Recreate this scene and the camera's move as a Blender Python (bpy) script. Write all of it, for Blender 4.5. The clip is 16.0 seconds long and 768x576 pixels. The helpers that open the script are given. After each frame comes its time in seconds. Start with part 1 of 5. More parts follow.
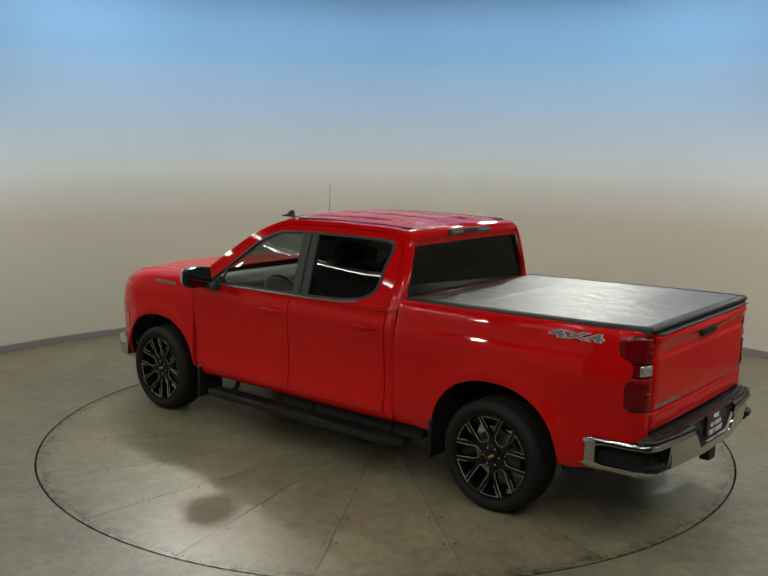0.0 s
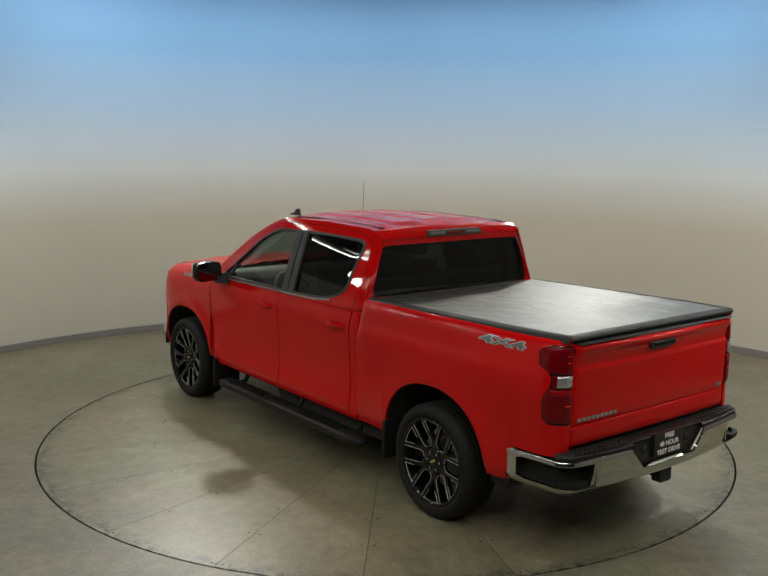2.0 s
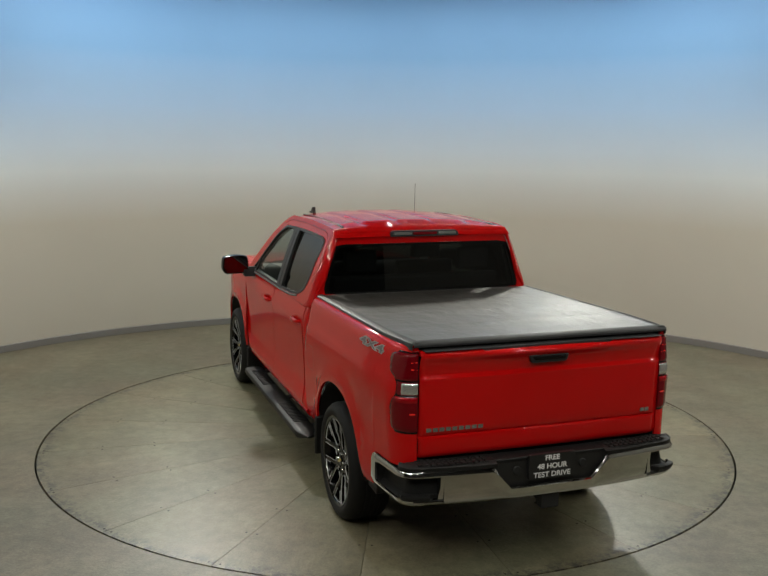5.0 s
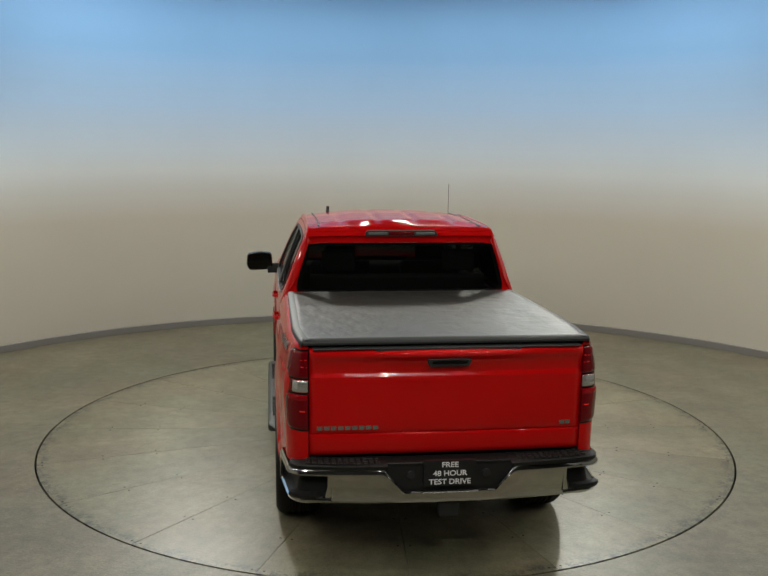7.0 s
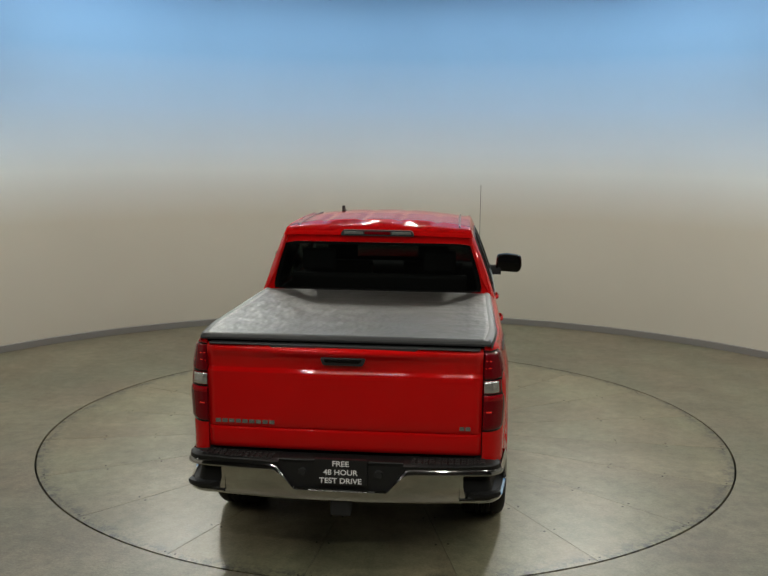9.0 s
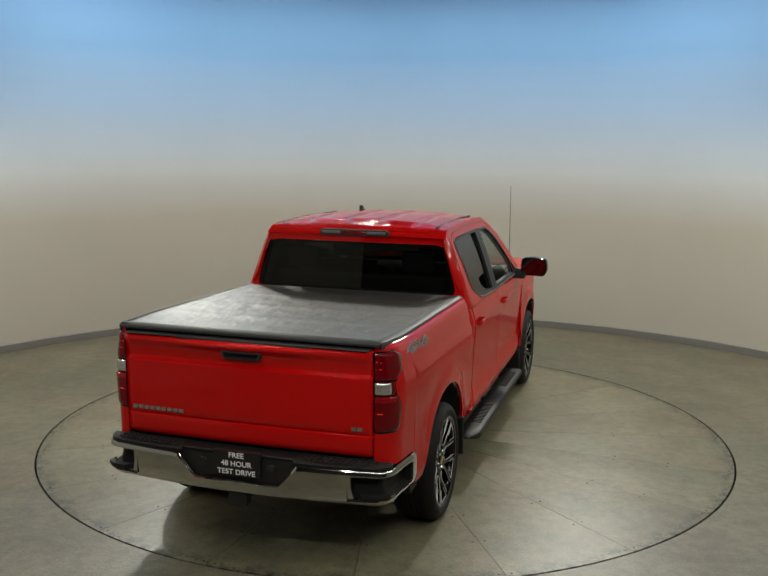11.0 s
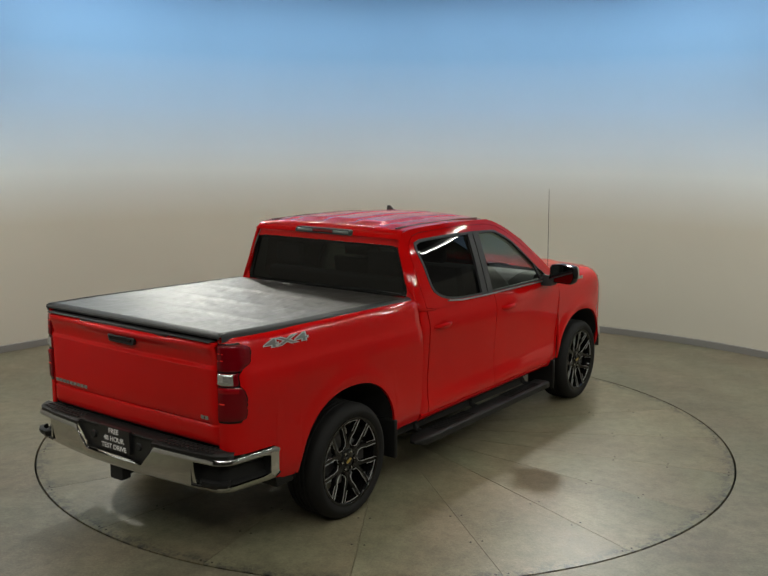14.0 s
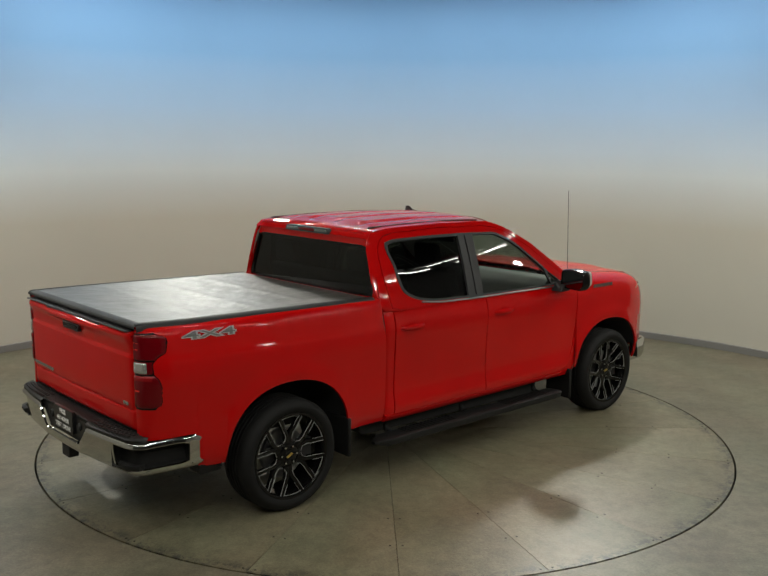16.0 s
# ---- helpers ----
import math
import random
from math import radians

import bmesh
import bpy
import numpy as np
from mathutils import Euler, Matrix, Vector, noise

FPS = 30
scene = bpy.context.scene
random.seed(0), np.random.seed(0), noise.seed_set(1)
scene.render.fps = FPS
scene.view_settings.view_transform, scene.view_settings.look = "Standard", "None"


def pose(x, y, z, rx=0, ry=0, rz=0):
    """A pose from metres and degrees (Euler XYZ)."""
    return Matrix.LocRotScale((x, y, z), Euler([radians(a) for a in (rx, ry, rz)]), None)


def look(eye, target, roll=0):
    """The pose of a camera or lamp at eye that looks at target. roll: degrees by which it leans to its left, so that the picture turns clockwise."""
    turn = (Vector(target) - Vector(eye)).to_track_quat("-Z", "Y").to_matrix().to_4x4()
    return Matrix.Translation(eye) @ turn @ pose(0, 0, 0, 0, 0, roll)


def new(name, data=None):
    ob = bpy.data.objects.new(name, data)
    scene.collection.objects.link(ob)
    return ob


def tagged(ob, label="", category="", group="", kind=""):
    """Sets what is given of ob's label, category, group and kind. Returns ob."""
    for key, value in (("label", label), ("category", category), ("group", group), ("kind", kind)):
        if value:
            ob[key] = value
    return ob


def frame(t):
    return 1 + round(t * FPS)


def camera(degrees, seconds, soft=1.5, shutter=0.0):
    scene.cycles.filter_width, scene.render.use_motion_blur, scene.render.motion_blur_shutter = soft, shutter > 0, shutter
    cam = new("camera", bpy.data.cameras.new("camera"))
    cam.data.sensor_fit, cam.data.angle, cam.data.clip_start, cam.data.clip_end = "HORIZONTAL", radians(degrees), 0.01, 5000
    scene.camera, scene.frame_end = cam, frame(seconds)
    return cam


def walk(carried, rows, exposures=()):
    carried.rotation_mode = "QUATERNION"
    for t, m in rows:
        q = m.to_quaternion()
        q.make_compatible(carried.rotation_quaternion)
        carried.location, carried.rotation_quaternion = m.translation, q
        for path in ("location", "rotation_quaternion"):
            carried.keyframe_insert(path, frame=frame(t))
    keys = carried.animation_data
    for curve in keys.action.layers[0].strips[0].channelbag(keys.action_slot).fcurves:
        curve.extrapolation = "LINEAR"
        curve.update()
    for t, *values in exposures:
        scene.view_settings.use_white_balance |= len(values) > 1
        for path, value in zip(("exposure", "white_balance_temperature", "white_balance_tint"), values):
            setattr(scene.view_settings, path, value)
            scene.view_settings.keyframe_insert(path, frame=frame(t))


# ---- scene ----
cam = camera(45.78, 16.0, soft=1.6)
CAM_POSE = look((0.0, -7.898, 2.526), (-0.0329, 1.9782, 0.9573), 0.59)
walk(cam, [(0.0, CAM_POSE), (16.0, CAM_POSE)], exposures=[(0.0, 0.0), (16.0, 0.0)])

TURN_START, TURN_RATE = 140.25, -6.127   # degrees, degrees a second
TABLE_R = 2.949
TRUCK_X, TRUCK_Y = 0.1265, 0.004         # the truck's middle on the turntable

# ---------------------------------------------------------------- light
world = bpy.data.worlds.new("studio_world")
scene.world = world
world.use_nodes = True
world.node_tree.nodes["Background"].inputs[0].default_value = (0.02, 0.02, 0.02, 1)
world.node_tree.nodes["Background"].inputs[1].default_value = 0.05

CEILING_Z = 4.95
STRIP_POWER = 38.0
SPOT_POWER = 240.0
LIGHT_COLOUR = (1.0, 0.985, 0.88)


# ---------------------------------------------------------------- helpers
def part(name, bm, material, parent, label="", smooth=True, angle=35):
    me = bpy.data.meshes.new(name)
    bm.normal_update()
    bm.to_mesh(me)
    bm.free()
    me.materials.append(material)
    if smooth:
        me.polygons.foreach_set("use_smooth", [True] * len(me.polygons))
        me.set_sharp_from_angle(angle=radians(angle))
    ob = new(name, me)
    if parent is not None:
        ob.parent = parent
    if label:
        ob["label"] = label
    return ob


def orient(bm, way):
    """Turns an open sheet so that its faces look along way."""
    bm.normal_update()
    if sum((f.normal * f.calc_area() for f in bm.faces), Vector()).dot(Vector(way)) < 0:
        bmesh.ops.reverse_faces(bm, faces=bm.faces)


def solid(ob, thickness, offset=-1.0, crisp=True):
    mod = ob.modifiers.new("thickness", "SOLIDIFY")
    mod.thickness, mod.offset = thickness, offset
    if crisp:
        cut = ob.modifiers.new("crisp", "EDGE_SPLIT")
        cut.split_angle = radians(75)
    return ob


def bevelled(ob, width, segments=2):
    mod = ob.modifiers.new("edges", "BEVEL")
    mod.width, mod.segments, mod.limit_method, mod.angle_limit = width, segments, "ANGLE", radians(35)
    return ob


def box(bm, x0, x1, y0, y1, z0, z1):
    vs = [bm.verts.new((x, y, z)) for z in (z0, z1) for y in (y0, y1) for x in (x0, x1)]
    for f in ((0, 2, 3, 1), (4, 5, 7, 6), (0, 1, 5, 4), (2, 6, 7, 3), (0, 4, 6, 2), (1, 3, 7, 5)):
        bm.faces.new([vs[i] for i in f])
    return vs


def grid(bm, rows):
    """Faces between rows of points; all rows equally long."""
    vs = [[bm.verts.new(p) for p in r] for r in rows]
    for a, b in zip(vs, vs[1:]):
        for i in range(len(a) - 1):
            bm.faces.new((a[i], a[i + 1], b[i + 1], b[i]))
    return vs


def tube(bm, points, radius, sides=8, caps=True):
    """A round bar along points."""
    pts = [Vector(p) for p in points]
    rings = []
    for i, p in enumerate(pts):
        d = (pts[min(i + 1, len(pts) - 1)] - pts[max(i - 1, 0)]).normalized()
        up = Vector((0, 0, 1)) if abs(d.z) < 0.9 else Vector((1, 0, 0))
        u = d.cross(up).normalized()
        w = u.cross(d)
        r = radius[i] if isinstance(radius, (list, tuple)) else radius
        rings.append([bm.verts.new(p + r * (math.cos(a) * u + math.sin(a) * w))
                      for a in (2 * math.pi * k / sides for k in range(sides))])
    for a, b in zip(rings, rings[1:]):
        for k in range(sides):
            bm.faces.new((a[k], a[(k + 1) % sides], b[(k + 1) % sides], b[k]))
    if caps:
        bm.faces.new(rings[0][::-1])
        bm.faces.new(rings[-1])


def lathe(bm, profile, sides=48, closed=False):
    """Turns (radius, y) points round the y axis."""
    rings = []
    for r, y in profile:
        rings.append([bm.verts.new((r * math.cos(2 * math.pi * k / sides), y, r * math.sin(2 * math.pi * k / sides)))
                      for k in range(sides)])
    pairs = list(zip(rings, rings[1:])) + ([(rings[-1], rings[0])] if closed else [])
    for a, b in pairs:
        for k in range(sides):
            bm.faces.new((a[k], b[k], b[(k + 1) % sides], a[(k + 1) % sides]))
    return rings


def prism(bm, outline, axis, a, b):
    """Extrudes a 2D outline along an axis from a to b."""
    def at(p, w):
        q = list(p)
        q.insert(axis, w)
        return q
    lo = [bm.verts.new(at(p, a)) for p in outline]
    hi = [bm.verts.new(at(p, b)) for p in outline]
    n = len(outline)
    for i in range(n):
        bm.faces.new((lo[i], lo[(i + 1) % n], hi[(i + 1) % n], hi[i]))
    bm.faces.new(lo[::-1])
    bm.faces.new(hi)
    bmesh.ops.recalc_face_normals(bm, faces=bm.faces[-(n + 2):])


def lerp_table(table, x):
    if x <= table[0][0]:
        return table[0][1]
    for (x0, v0), (x1, v1) in zip(table, table[1:]):
        if x <= x1:
            return v0 + (v1 - v0) * (x - x0) / (x1 - x0)
    return table[-1][1]


def smooth_line(points, per=6):
    """Catmull-Rom samples through 2D points."""
    pts = [points[0]] + list(points) + [points[-1]]
    out = []
    for i in range(1, len(pts) - 2):
        p0, p1, p2, p3 = (Vector(q) for q in pts[i - 1:i + 3])
        for k in range(per):
            t = k / per
            out.append(0.5 * (2 * p1 + (p2 - p0) * t + (2 * p0 - 5 * p1 + 4 * p2 - p3) * t * t
                              + (3 * p1 - p0 - 3 * p2 + p3) * t ** 3))
    out.append(Vector(points[-1]))
    return out


def lettering(text, size, extrude, name, material, parent, m, label="", bold=0.018):
    cu = bpy.data.curves.new("text", "FONT")
    cu.body, cu.size, cu.extrude, cu.align_x, cu.align_y = text, size, extrude, "CENTER", "CENTER"
    cu.offset = size * bold
    tmp = new("text_source", cu)
    bpy.context.view_layer.update()
    me = bpy.data.meshes.new_from_object(tmp.evaluated_get(bpy.context.evaluated_depsgraph_get()))
    bpy.data.objects.remove(tmp)
    me.name = name
    me.materials.clear()
    me.materials.append(material)
    me.transform(m)
    ob = new(name, me)
    ob.parent = parent
    if label:
        ob["label"] = label
    return ob


# ---------------------------------------------------------------- materials
def material(name, colour, rough=0.5, metal=0.0, coat=0.0, coat_rough=0.03, spec=0.5):
    m = bpy.data.materials.new(name)
    m.use_nodes = True
    b = m.node_tree.nodes["Principled BSDF"]
    b.inputs["Base Color"].default_value = (*colour, 1)
    b.inputs["Roughness"].default_value = rough
    b.inputs["Metallic"].default_value = metal
    b.inputs["Coat Weight"].default_value = coat
    b.inputs["Coat Roughness"].default_value = coat_rough
    b.inputs["Specular IOR Level"].default_value = spec
    return m


def node(m, kind, **values):
    n = m.node_tree.nodes.new(kind)
    for k, v in values.items():
        n.inputs[k.replace("_", " ")].default_value = v
    return n


def link(m, a, b):
    m.node_tree.links.new(a, b)


def ramp(m, source, stops):
    r = m.node_tree.nodes.new("ShaderNodeValToRGB")
    while len(r.color_ramp.elements) < len(stops):
        r.color_ramp.elements.new(0.5)
    for e, (pos, c) in zip(r.color_ramp.elements, stops):
        e.position, e.color = pos, (*c, 1)
    link(m, source, r.inputs[0])
    return r.outputs[0]


def coords(m, scale=(1, 1, 1)):
    tc = m.node_tree.nodes.new("ShaderNodeTexCoord")
    mp = m.node_tree.nodes.new("ShaderNodeMapping")
    mp.inputs["Scale"].default_value = scale
    link(m, tc.outputs["Object"], mp.inputs[0])
    return mp.outputs[0]


def noise_of(m, vec, scale, detail=4, rough=0.55):
    n = node(m, "ShaderNodeTexNoise", Scale=scale, Detail=detail, Roughness=rough)
    link(m, vec, n.inputs["Vector"])
    return n.outputs["Fac"]


def bump(m, height, strength, distance=0.01):
    b = node(m, "ShaderNodeBump", Strength=strength, Distance=distance)
    link(m, height, b.inputs["Height"])
    link(m, b.outputs[0], m.node_tree.nodes["Principled BSDF"].inputs["Normal"])


def bsdf(m):
    return m.node_tree.nodes["Principled BSDF"]


def mixed(m, fac, a, b, mode="MIX"):
    n = m.node_tree.nodes.new("ShaderNodeMix")
    n.data_type, n.blend_type = "RGBA", mode
    for sock, v in ((n.inputs[0], fac), (n.inputs[6], a), (n.inputs[7], b)):
        if isinstance(v, (int, float)):
            sock.default_value = v
        elif isinstance(v, tuple):
            sock.default_value = (*v, 1)
        else:
            link(m, v, sock)
    return n.outputs[2]


def concrete(name, dark, light, rough_lo=0.34, rough_hi=0.5, per_piece=False):
    m = material(name, light, 0.4)
    v = coords(m)
    if per_piece:                                            # each panel takes its own stretch of the pattern
        oi = m.node_tree.nodes.new("ShaderNodeObjectInfo")
        mul = node(m, "ShaderNodeVectorMath")
        mul.operation = "MULTIPLY_ADD"
        link(m, oi.outputs["Random"], mul.inputs[0])
        mul.inputs[1].default_value = (37.0, 53.0, 0.0)
        link(m, v, mul.inputs[2])
        flat = v
        v = mul.outputs[0]
    big = noise_of(m, v, 0.7, 5, 0.6)
    mid = noise_of(m, v, 3.2, 3, 0.5)
    fine = noise_of(m, v, 60, 3)
    c = ramp(m, big, [(0.36, dark), (0.64, light)])
    c = mixed(m, 0.4, c, ramp(m, mid, [(0.2, tuple(0.8 * x for x in dark)), (0.7, tuple(min(1, 1.12 * x) for x in light))]))
    c = mixed(m, 0.12, c, ramp(m, fine, [(0.35, (0.1, 0.095, 0.08)), (0.65, (0.5, 0.48, 0.42))]))
    # brownish and greenish patches, and small dark scuffs
    c = mixed(m, 0.55, c, ramp(m, noise_of(m, v, 0.9, 3, 0.5), [(0.38, (1.0, 0.9, 0.8)), (0.62, (0.86, 0.95, 0.82))]), "MULTIPLY")
    c = mixed(m, 0.5, c, ramp(m, noise_of(m, coords(m, (1.0, 1.6, 1.0)), 8.5, 7, 0.72), [(0.27, (0.35, 0.33, 0.30)), (0.36, (1, 1, 1))]), "MULTIPLY")
    c = mixed(m, 0.75, c, ramp(m, noise_of(m, v, 11, 6, 0.68), [(0.35, (0.70, 0.69, 0.66)), (0.62, (1.12, 1.12, 1.10))]), "MULTIPLY")
    c = mixed(m, 0.6, c, ramp(m, noise_of(m, v, 2.3, 6, 0.65), [(0.36, (0.74, 0.72, 0.69)), (0.60, (1.08, 1.08, 1.08))]), "MULTIPLY")
    if per_piece:
        # grime worn in along the rim
        ln = node(m, "ShaderNodeVectorMath")
        ln.operation = "LENGTH"
        link(m, flat, ln.inputs[0])
        rim = node(m, "ShaderNodeMapRange", From_Min=TABLE_R - 0.15, From_Max=TABLE_R - 0.045)
        link(m, ln.outputs["Value"], rim.inputs[0])
        mm = node(m, "ShaderNodeMath")
        mm.operation = "MULTIPLY"
        link(m, rim.outputs[0], mm.inputs[0])
        link(m, ramp(m, noise_of(m, flat, 9, 8, 0.8), [(0.47, (0, 0, 0)), (0.57, (1, 1, 1))]), mm.inputs[1])
        c = mixed(m, mm.outputs[0], c, (0.035, 0.033, 0.03))
        c = mixed(m, 0.12, c, ramp(m, oi.outputs["Random"], [(0.0, (0.62, 0.6, 0.55)), (1.0, (1, 1, 1))]), "MULTIPLY")
    link(m, c, bsdf(m).inputs["Base Color"])
    r = node(m, "ShaderNodeMapRange", To_Min=rough_lo, To_Max=rough_hi)
    link(m, big, r.inputs[0])
    link(m, r.outputs[0], bsdf(m).inputs["Roughness"])
    bump(m, noise_of(m, v, 38, 5, 0.62), 0.35, 0.006)
    return m


M_FLOOR = concrete("sealed_concrete", (0.116, 0.103, 0.075), (0.182, 0.166, 0.120))
M_TABLE = concrete("turntable_concrete", (0.130, 0.117, 0.076), (0.215, 0.199, 0.134), 0.28, 0.44, True)
M_GAP = material("dark_gap", (0.012, 0.012, 0.011), 0.8)


def wall_paint():
    m = material("wall_paint", (0.6, 0.58, 0.52), 0.55)
    v = coords(m)
    sep = m.node_tree.nodes.new("ShaderNodeSeparateXYZ")
    link(m, v, sep.inputs[0])
    r = node(m, "ShaderNodeMapRange", From_Min=0.0, From_Max=5.0)
    link(m, sep.outputs["Z"], r.inputs[0])
    grey = (0.60, 0.575, 0.50)
    c = ramp(m, r.outputs[0], [(0.0, grey), (0.30, grey), (0.37, (0.65, 0.665, 0.645)), (0.43, (0.70, 0.765, 0.80)), (0.49, (0.61, 0.73, 0.86)),
                               (0.60, (0.40, 0.59, 0.85)), (0.74, (0.20, 0.40, 0.70)), (0.9, (0.11, 0.28, 0.56))])
    mott = noise_of(m, v, 1.3, 4)
    c = mixed(m, 0.10, c, ramp(m, mott, [(0.3, (0.72, 0.72, 0.72)), (0.7, (1, 1, 1))]), "MULTIPLY")
    link(m, c, bsdf(m).inputs["Base Color"])
    bump(m, noise_of(m, v, 180, 2), 0.05, 0.002)
    return m


M_WALL = wall_paint()
# dark walls out of view, placed for what the body and windows reflect
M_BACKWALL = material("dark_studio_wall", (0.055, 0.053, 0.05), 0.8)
# copies of the wall paint, darkened to stand for less light on the sides
M_WEST_SHADED = material("west_wall_paint_shaded", (0.26, 0.25, 0.22), 0.6)
M_EAST_SHADED = material("east_wall_paint_shaded", (0.13, 0.125, 0.11), 0.6)
M_BASE = material("grey_vinyl_base", (0.22, 0.215, 0.21), 0.45)
M_CEIL = material("dark_ceiling", (0.06, 0.06, 0.06), 0.8)
M_HOUSING = material("lamp_housing", (0.3, 0.3, 0.3), 0.4)


def red_paint():
    m = material("red_paint", (0.42, 0.005, 0.005), 0.5, 0.0, 0.8, 0.02, 0.0)
    v = coords(m)
    c = ramp(m, noise_of(m, v, 1.5, 2), [(0.3, (0.47, 0.0032, 0.0035)), (0.7, (0.51, 0.0045, 0.0045))])
    link(m, c, bsdf(m).inputs["Base Color"])
    n = node(m, "ShaderNodeBump", Strength=0.02, Distance=0.002)
    link(m, noise_of(m, v, 240, 2), n.inputs["Height"])
    link(m, n.outputs[0], bsdf(m).inputs["Coat Normal"])
    return m


M_RED = red_paint()
M_CHROME = material("chrome", (0.62, 0.62, 0.61), 0.07, 1.0)
M_MILLED = material("milled_aluminium", (0.75, 0.75, 0.75), 0.24, 0.6)
M_STEEL = material("dull_steel", (0.2, 0.2, 0.2), 0.4, 0.9)
M_GLOSS = material("gloss_black", (0.004, 0.004, 0.004), 0.12, 0.0, 0.1, spec=0.25)
M_TRIM = material("satin_black_trim", (0.020, 0.020, 0.021), 0.5, spec=0.35)
M_PLASTIC = material("textured_black_plastic", (0.008, 0.008, 0.008), 0.5, spec=0.3)
bump(M_PLASTIC, noise_of(M_PLASTIC, coords(M_PLASTIC), 220, 2), 0.25, 0.003)
M_UNDER = material("underbody_black", (0.010, 0.010, 0.010), 0.75)
M_RUBBER = material("tyre_rubber", (0.008, 0.008, 0.008), 0.7, spec=0.25)
bump(M_RUBBER, noise_of(M_RUBBER, coords(M_RUBBER), 90, 2), 0.12, 0.002)
M_SEAT = material("grey_upholstery", (0.10, 0.10, 0.10), 0.7)
M_DASH = material("dark_dash_plastic", (0.035, 0.035, 0.035), 0.6)
M_LINER = material("pale_headliner", (0.42, 0.42, 0.38), 0.85)
M_REDLENS = material("red_lamp_lens", (0.13, 0.0008, 0.004), 0.08, 0.0, 0.25, spec=0.3)
M_REDBRIGHT = material("bright_red_reflector", (0.95, 0.03, 0.02), 0.12, 0.0, 0.6)
M_REDFACET = material("red_lens_facet", (0.30, 0.002, 0.006), 0.12, 0.2, 0.3)
M_WHITELENS = material("clear_lamp_lens", (0.62, 0.62, 0.60), 0.2, 0.75, 1.0)
M_SMOKE = material("smoked_clear_lens", (0.16, 0.16, 0.155), 0.15, 0.2, 1.0)
M_AMBER = material("amber_lens", (0.75, 0.25, 0.02), 0.2, 0.0, 1.0)
M_SILVER = material("silver_badge", (0.5, 0.5, 0.5), 0.25, 0.9)
M_DECALGREY = material("grey_decal", (0.24, 0.245, 0.24), 0.4)
M_DECALEDGE = material("silver_decal_edge", (0.62, 0.62, 0.62), 0.35)
M_WHITE = material("white_print", (0.8, 0.8, 0.8), 0.5)
M_GOLD = material("gold_emblem", (0.55, 0.40, 0.10), 0.3, 0.8)
M_PLATE = material("black_plate", (0.012, 0.012, 0.013), 0.35)


def tonneau_vinyl():
    m = material("black_vinyl", (0.024, 0.0220, 0.018), 0.44, 0.0, 0.18, 0.46, 1.0)
    v = coords(m)
    waves = noise_of(m, coords(m, (1.0, 1.6, 1.0)), 5.5, 2)
    grain = noise_of(m, v, 320, 2)
    b1 = node(m, "ShaderNodeBump", Strength=0.8, Distance=0.018)
    link(m, waves, b1.inputs["Height"])
    b2 = node(m, "ShaderNodeBump", Strength=0.12, Distance=0.002)
    link(m, grain, b2.inputs["Height"])
    link(m, b1.outputs[0], b2.inputs["Normal"])
    link(m, b2.outputs[0], bsdf(m).inputs["Normal"])
    link(m, ramp(m, noise_of(m, v, 3.0, 5), [(0.3, (0.42, 0.42, 0.42)), (0.7, (0.52, 0.52, 0.52))]), bsdf(m).inputs["Roughness"])
    return m


M_VINYL = tonneau_vinyl()


def pane(name, tint, gloss_tint=(1, 1, 1)):
    """Thin tinted glass: clear, with a gloss that grows at flat angles."""
    m = bpy.data.materials.new(name)
    m.use_nodes = True
    nt = m.node_tree
    nt.nodes.remove(nt.nodes["Principled BSDF"])
    t = nt.nodes.new("ShaderNodeBsdfTransparent")
    t.inputs[0].default_value = (*tint, 1)
    g = nt.nodes.new("ShaderNodeBsdfGlossy")
    g.inputs["Color"].default_value = (*gloss_tint, 1)
    g.inputs["Roughness"].default_value = 0.01
    lw = nt.nodes.new("ShaderNodeLayerWeight")
    pw = nt.nodes.new("ShaderNodeMath")
    pw.operation = "POWER"
    pw.inputs[1].default_value = 4.0
    nt.links.new(lw.outputs["Facing"], pw.inputs[0])
    f = nt.nodes.new("ShaderNodeMath")
    f.operation = "MULTIPLY_ADD"
    f.inputs[1].default_value, f.inputs[2].default_value = 0.48, 0.036
    nt.links.new(pw.outputs[0], f.inputs[0])
    mx = nt.nodes.new("ShaderNodeMixShader")
    nt.links.new(f.outputs[0], mx.inputs[0])
    nt.links.new(t.outputs[0], mx.inputs[1])
    nt.links.new(g.outputs[0], mx.inputs[2])
    nt.links.new(mx.outputs[0], nt.nodes["Material Output"].inputs[0])
    return m


M_GLASS = pane("window_glass", (0.62, 0.70, 0.64))
M_SCREEN = pane("windscreen_glass", (0.30, 0.34, 0.315))
M_PRIVACY = pane("privacy_glass", (0.035, 0.04, 0.038))


def glow(name, colour, strength):
    m = bpy.data.materials.new(name)
    m.use_nodes = True
    b = m.node_tree.nodes["Principled BSDF"]
    b.inputs["Base Color"].default_value = (0.9, 0.9, 0.9, 1)
    b.inputs["Emission Color"].default_value = (*colour, 1)
    b.inputs["Emission Strength"].default_value = strength
    return m


# ---------------------------------------------------------------- the studio
WALL_C, WALL_R = (0.054, -0.688), 5.781


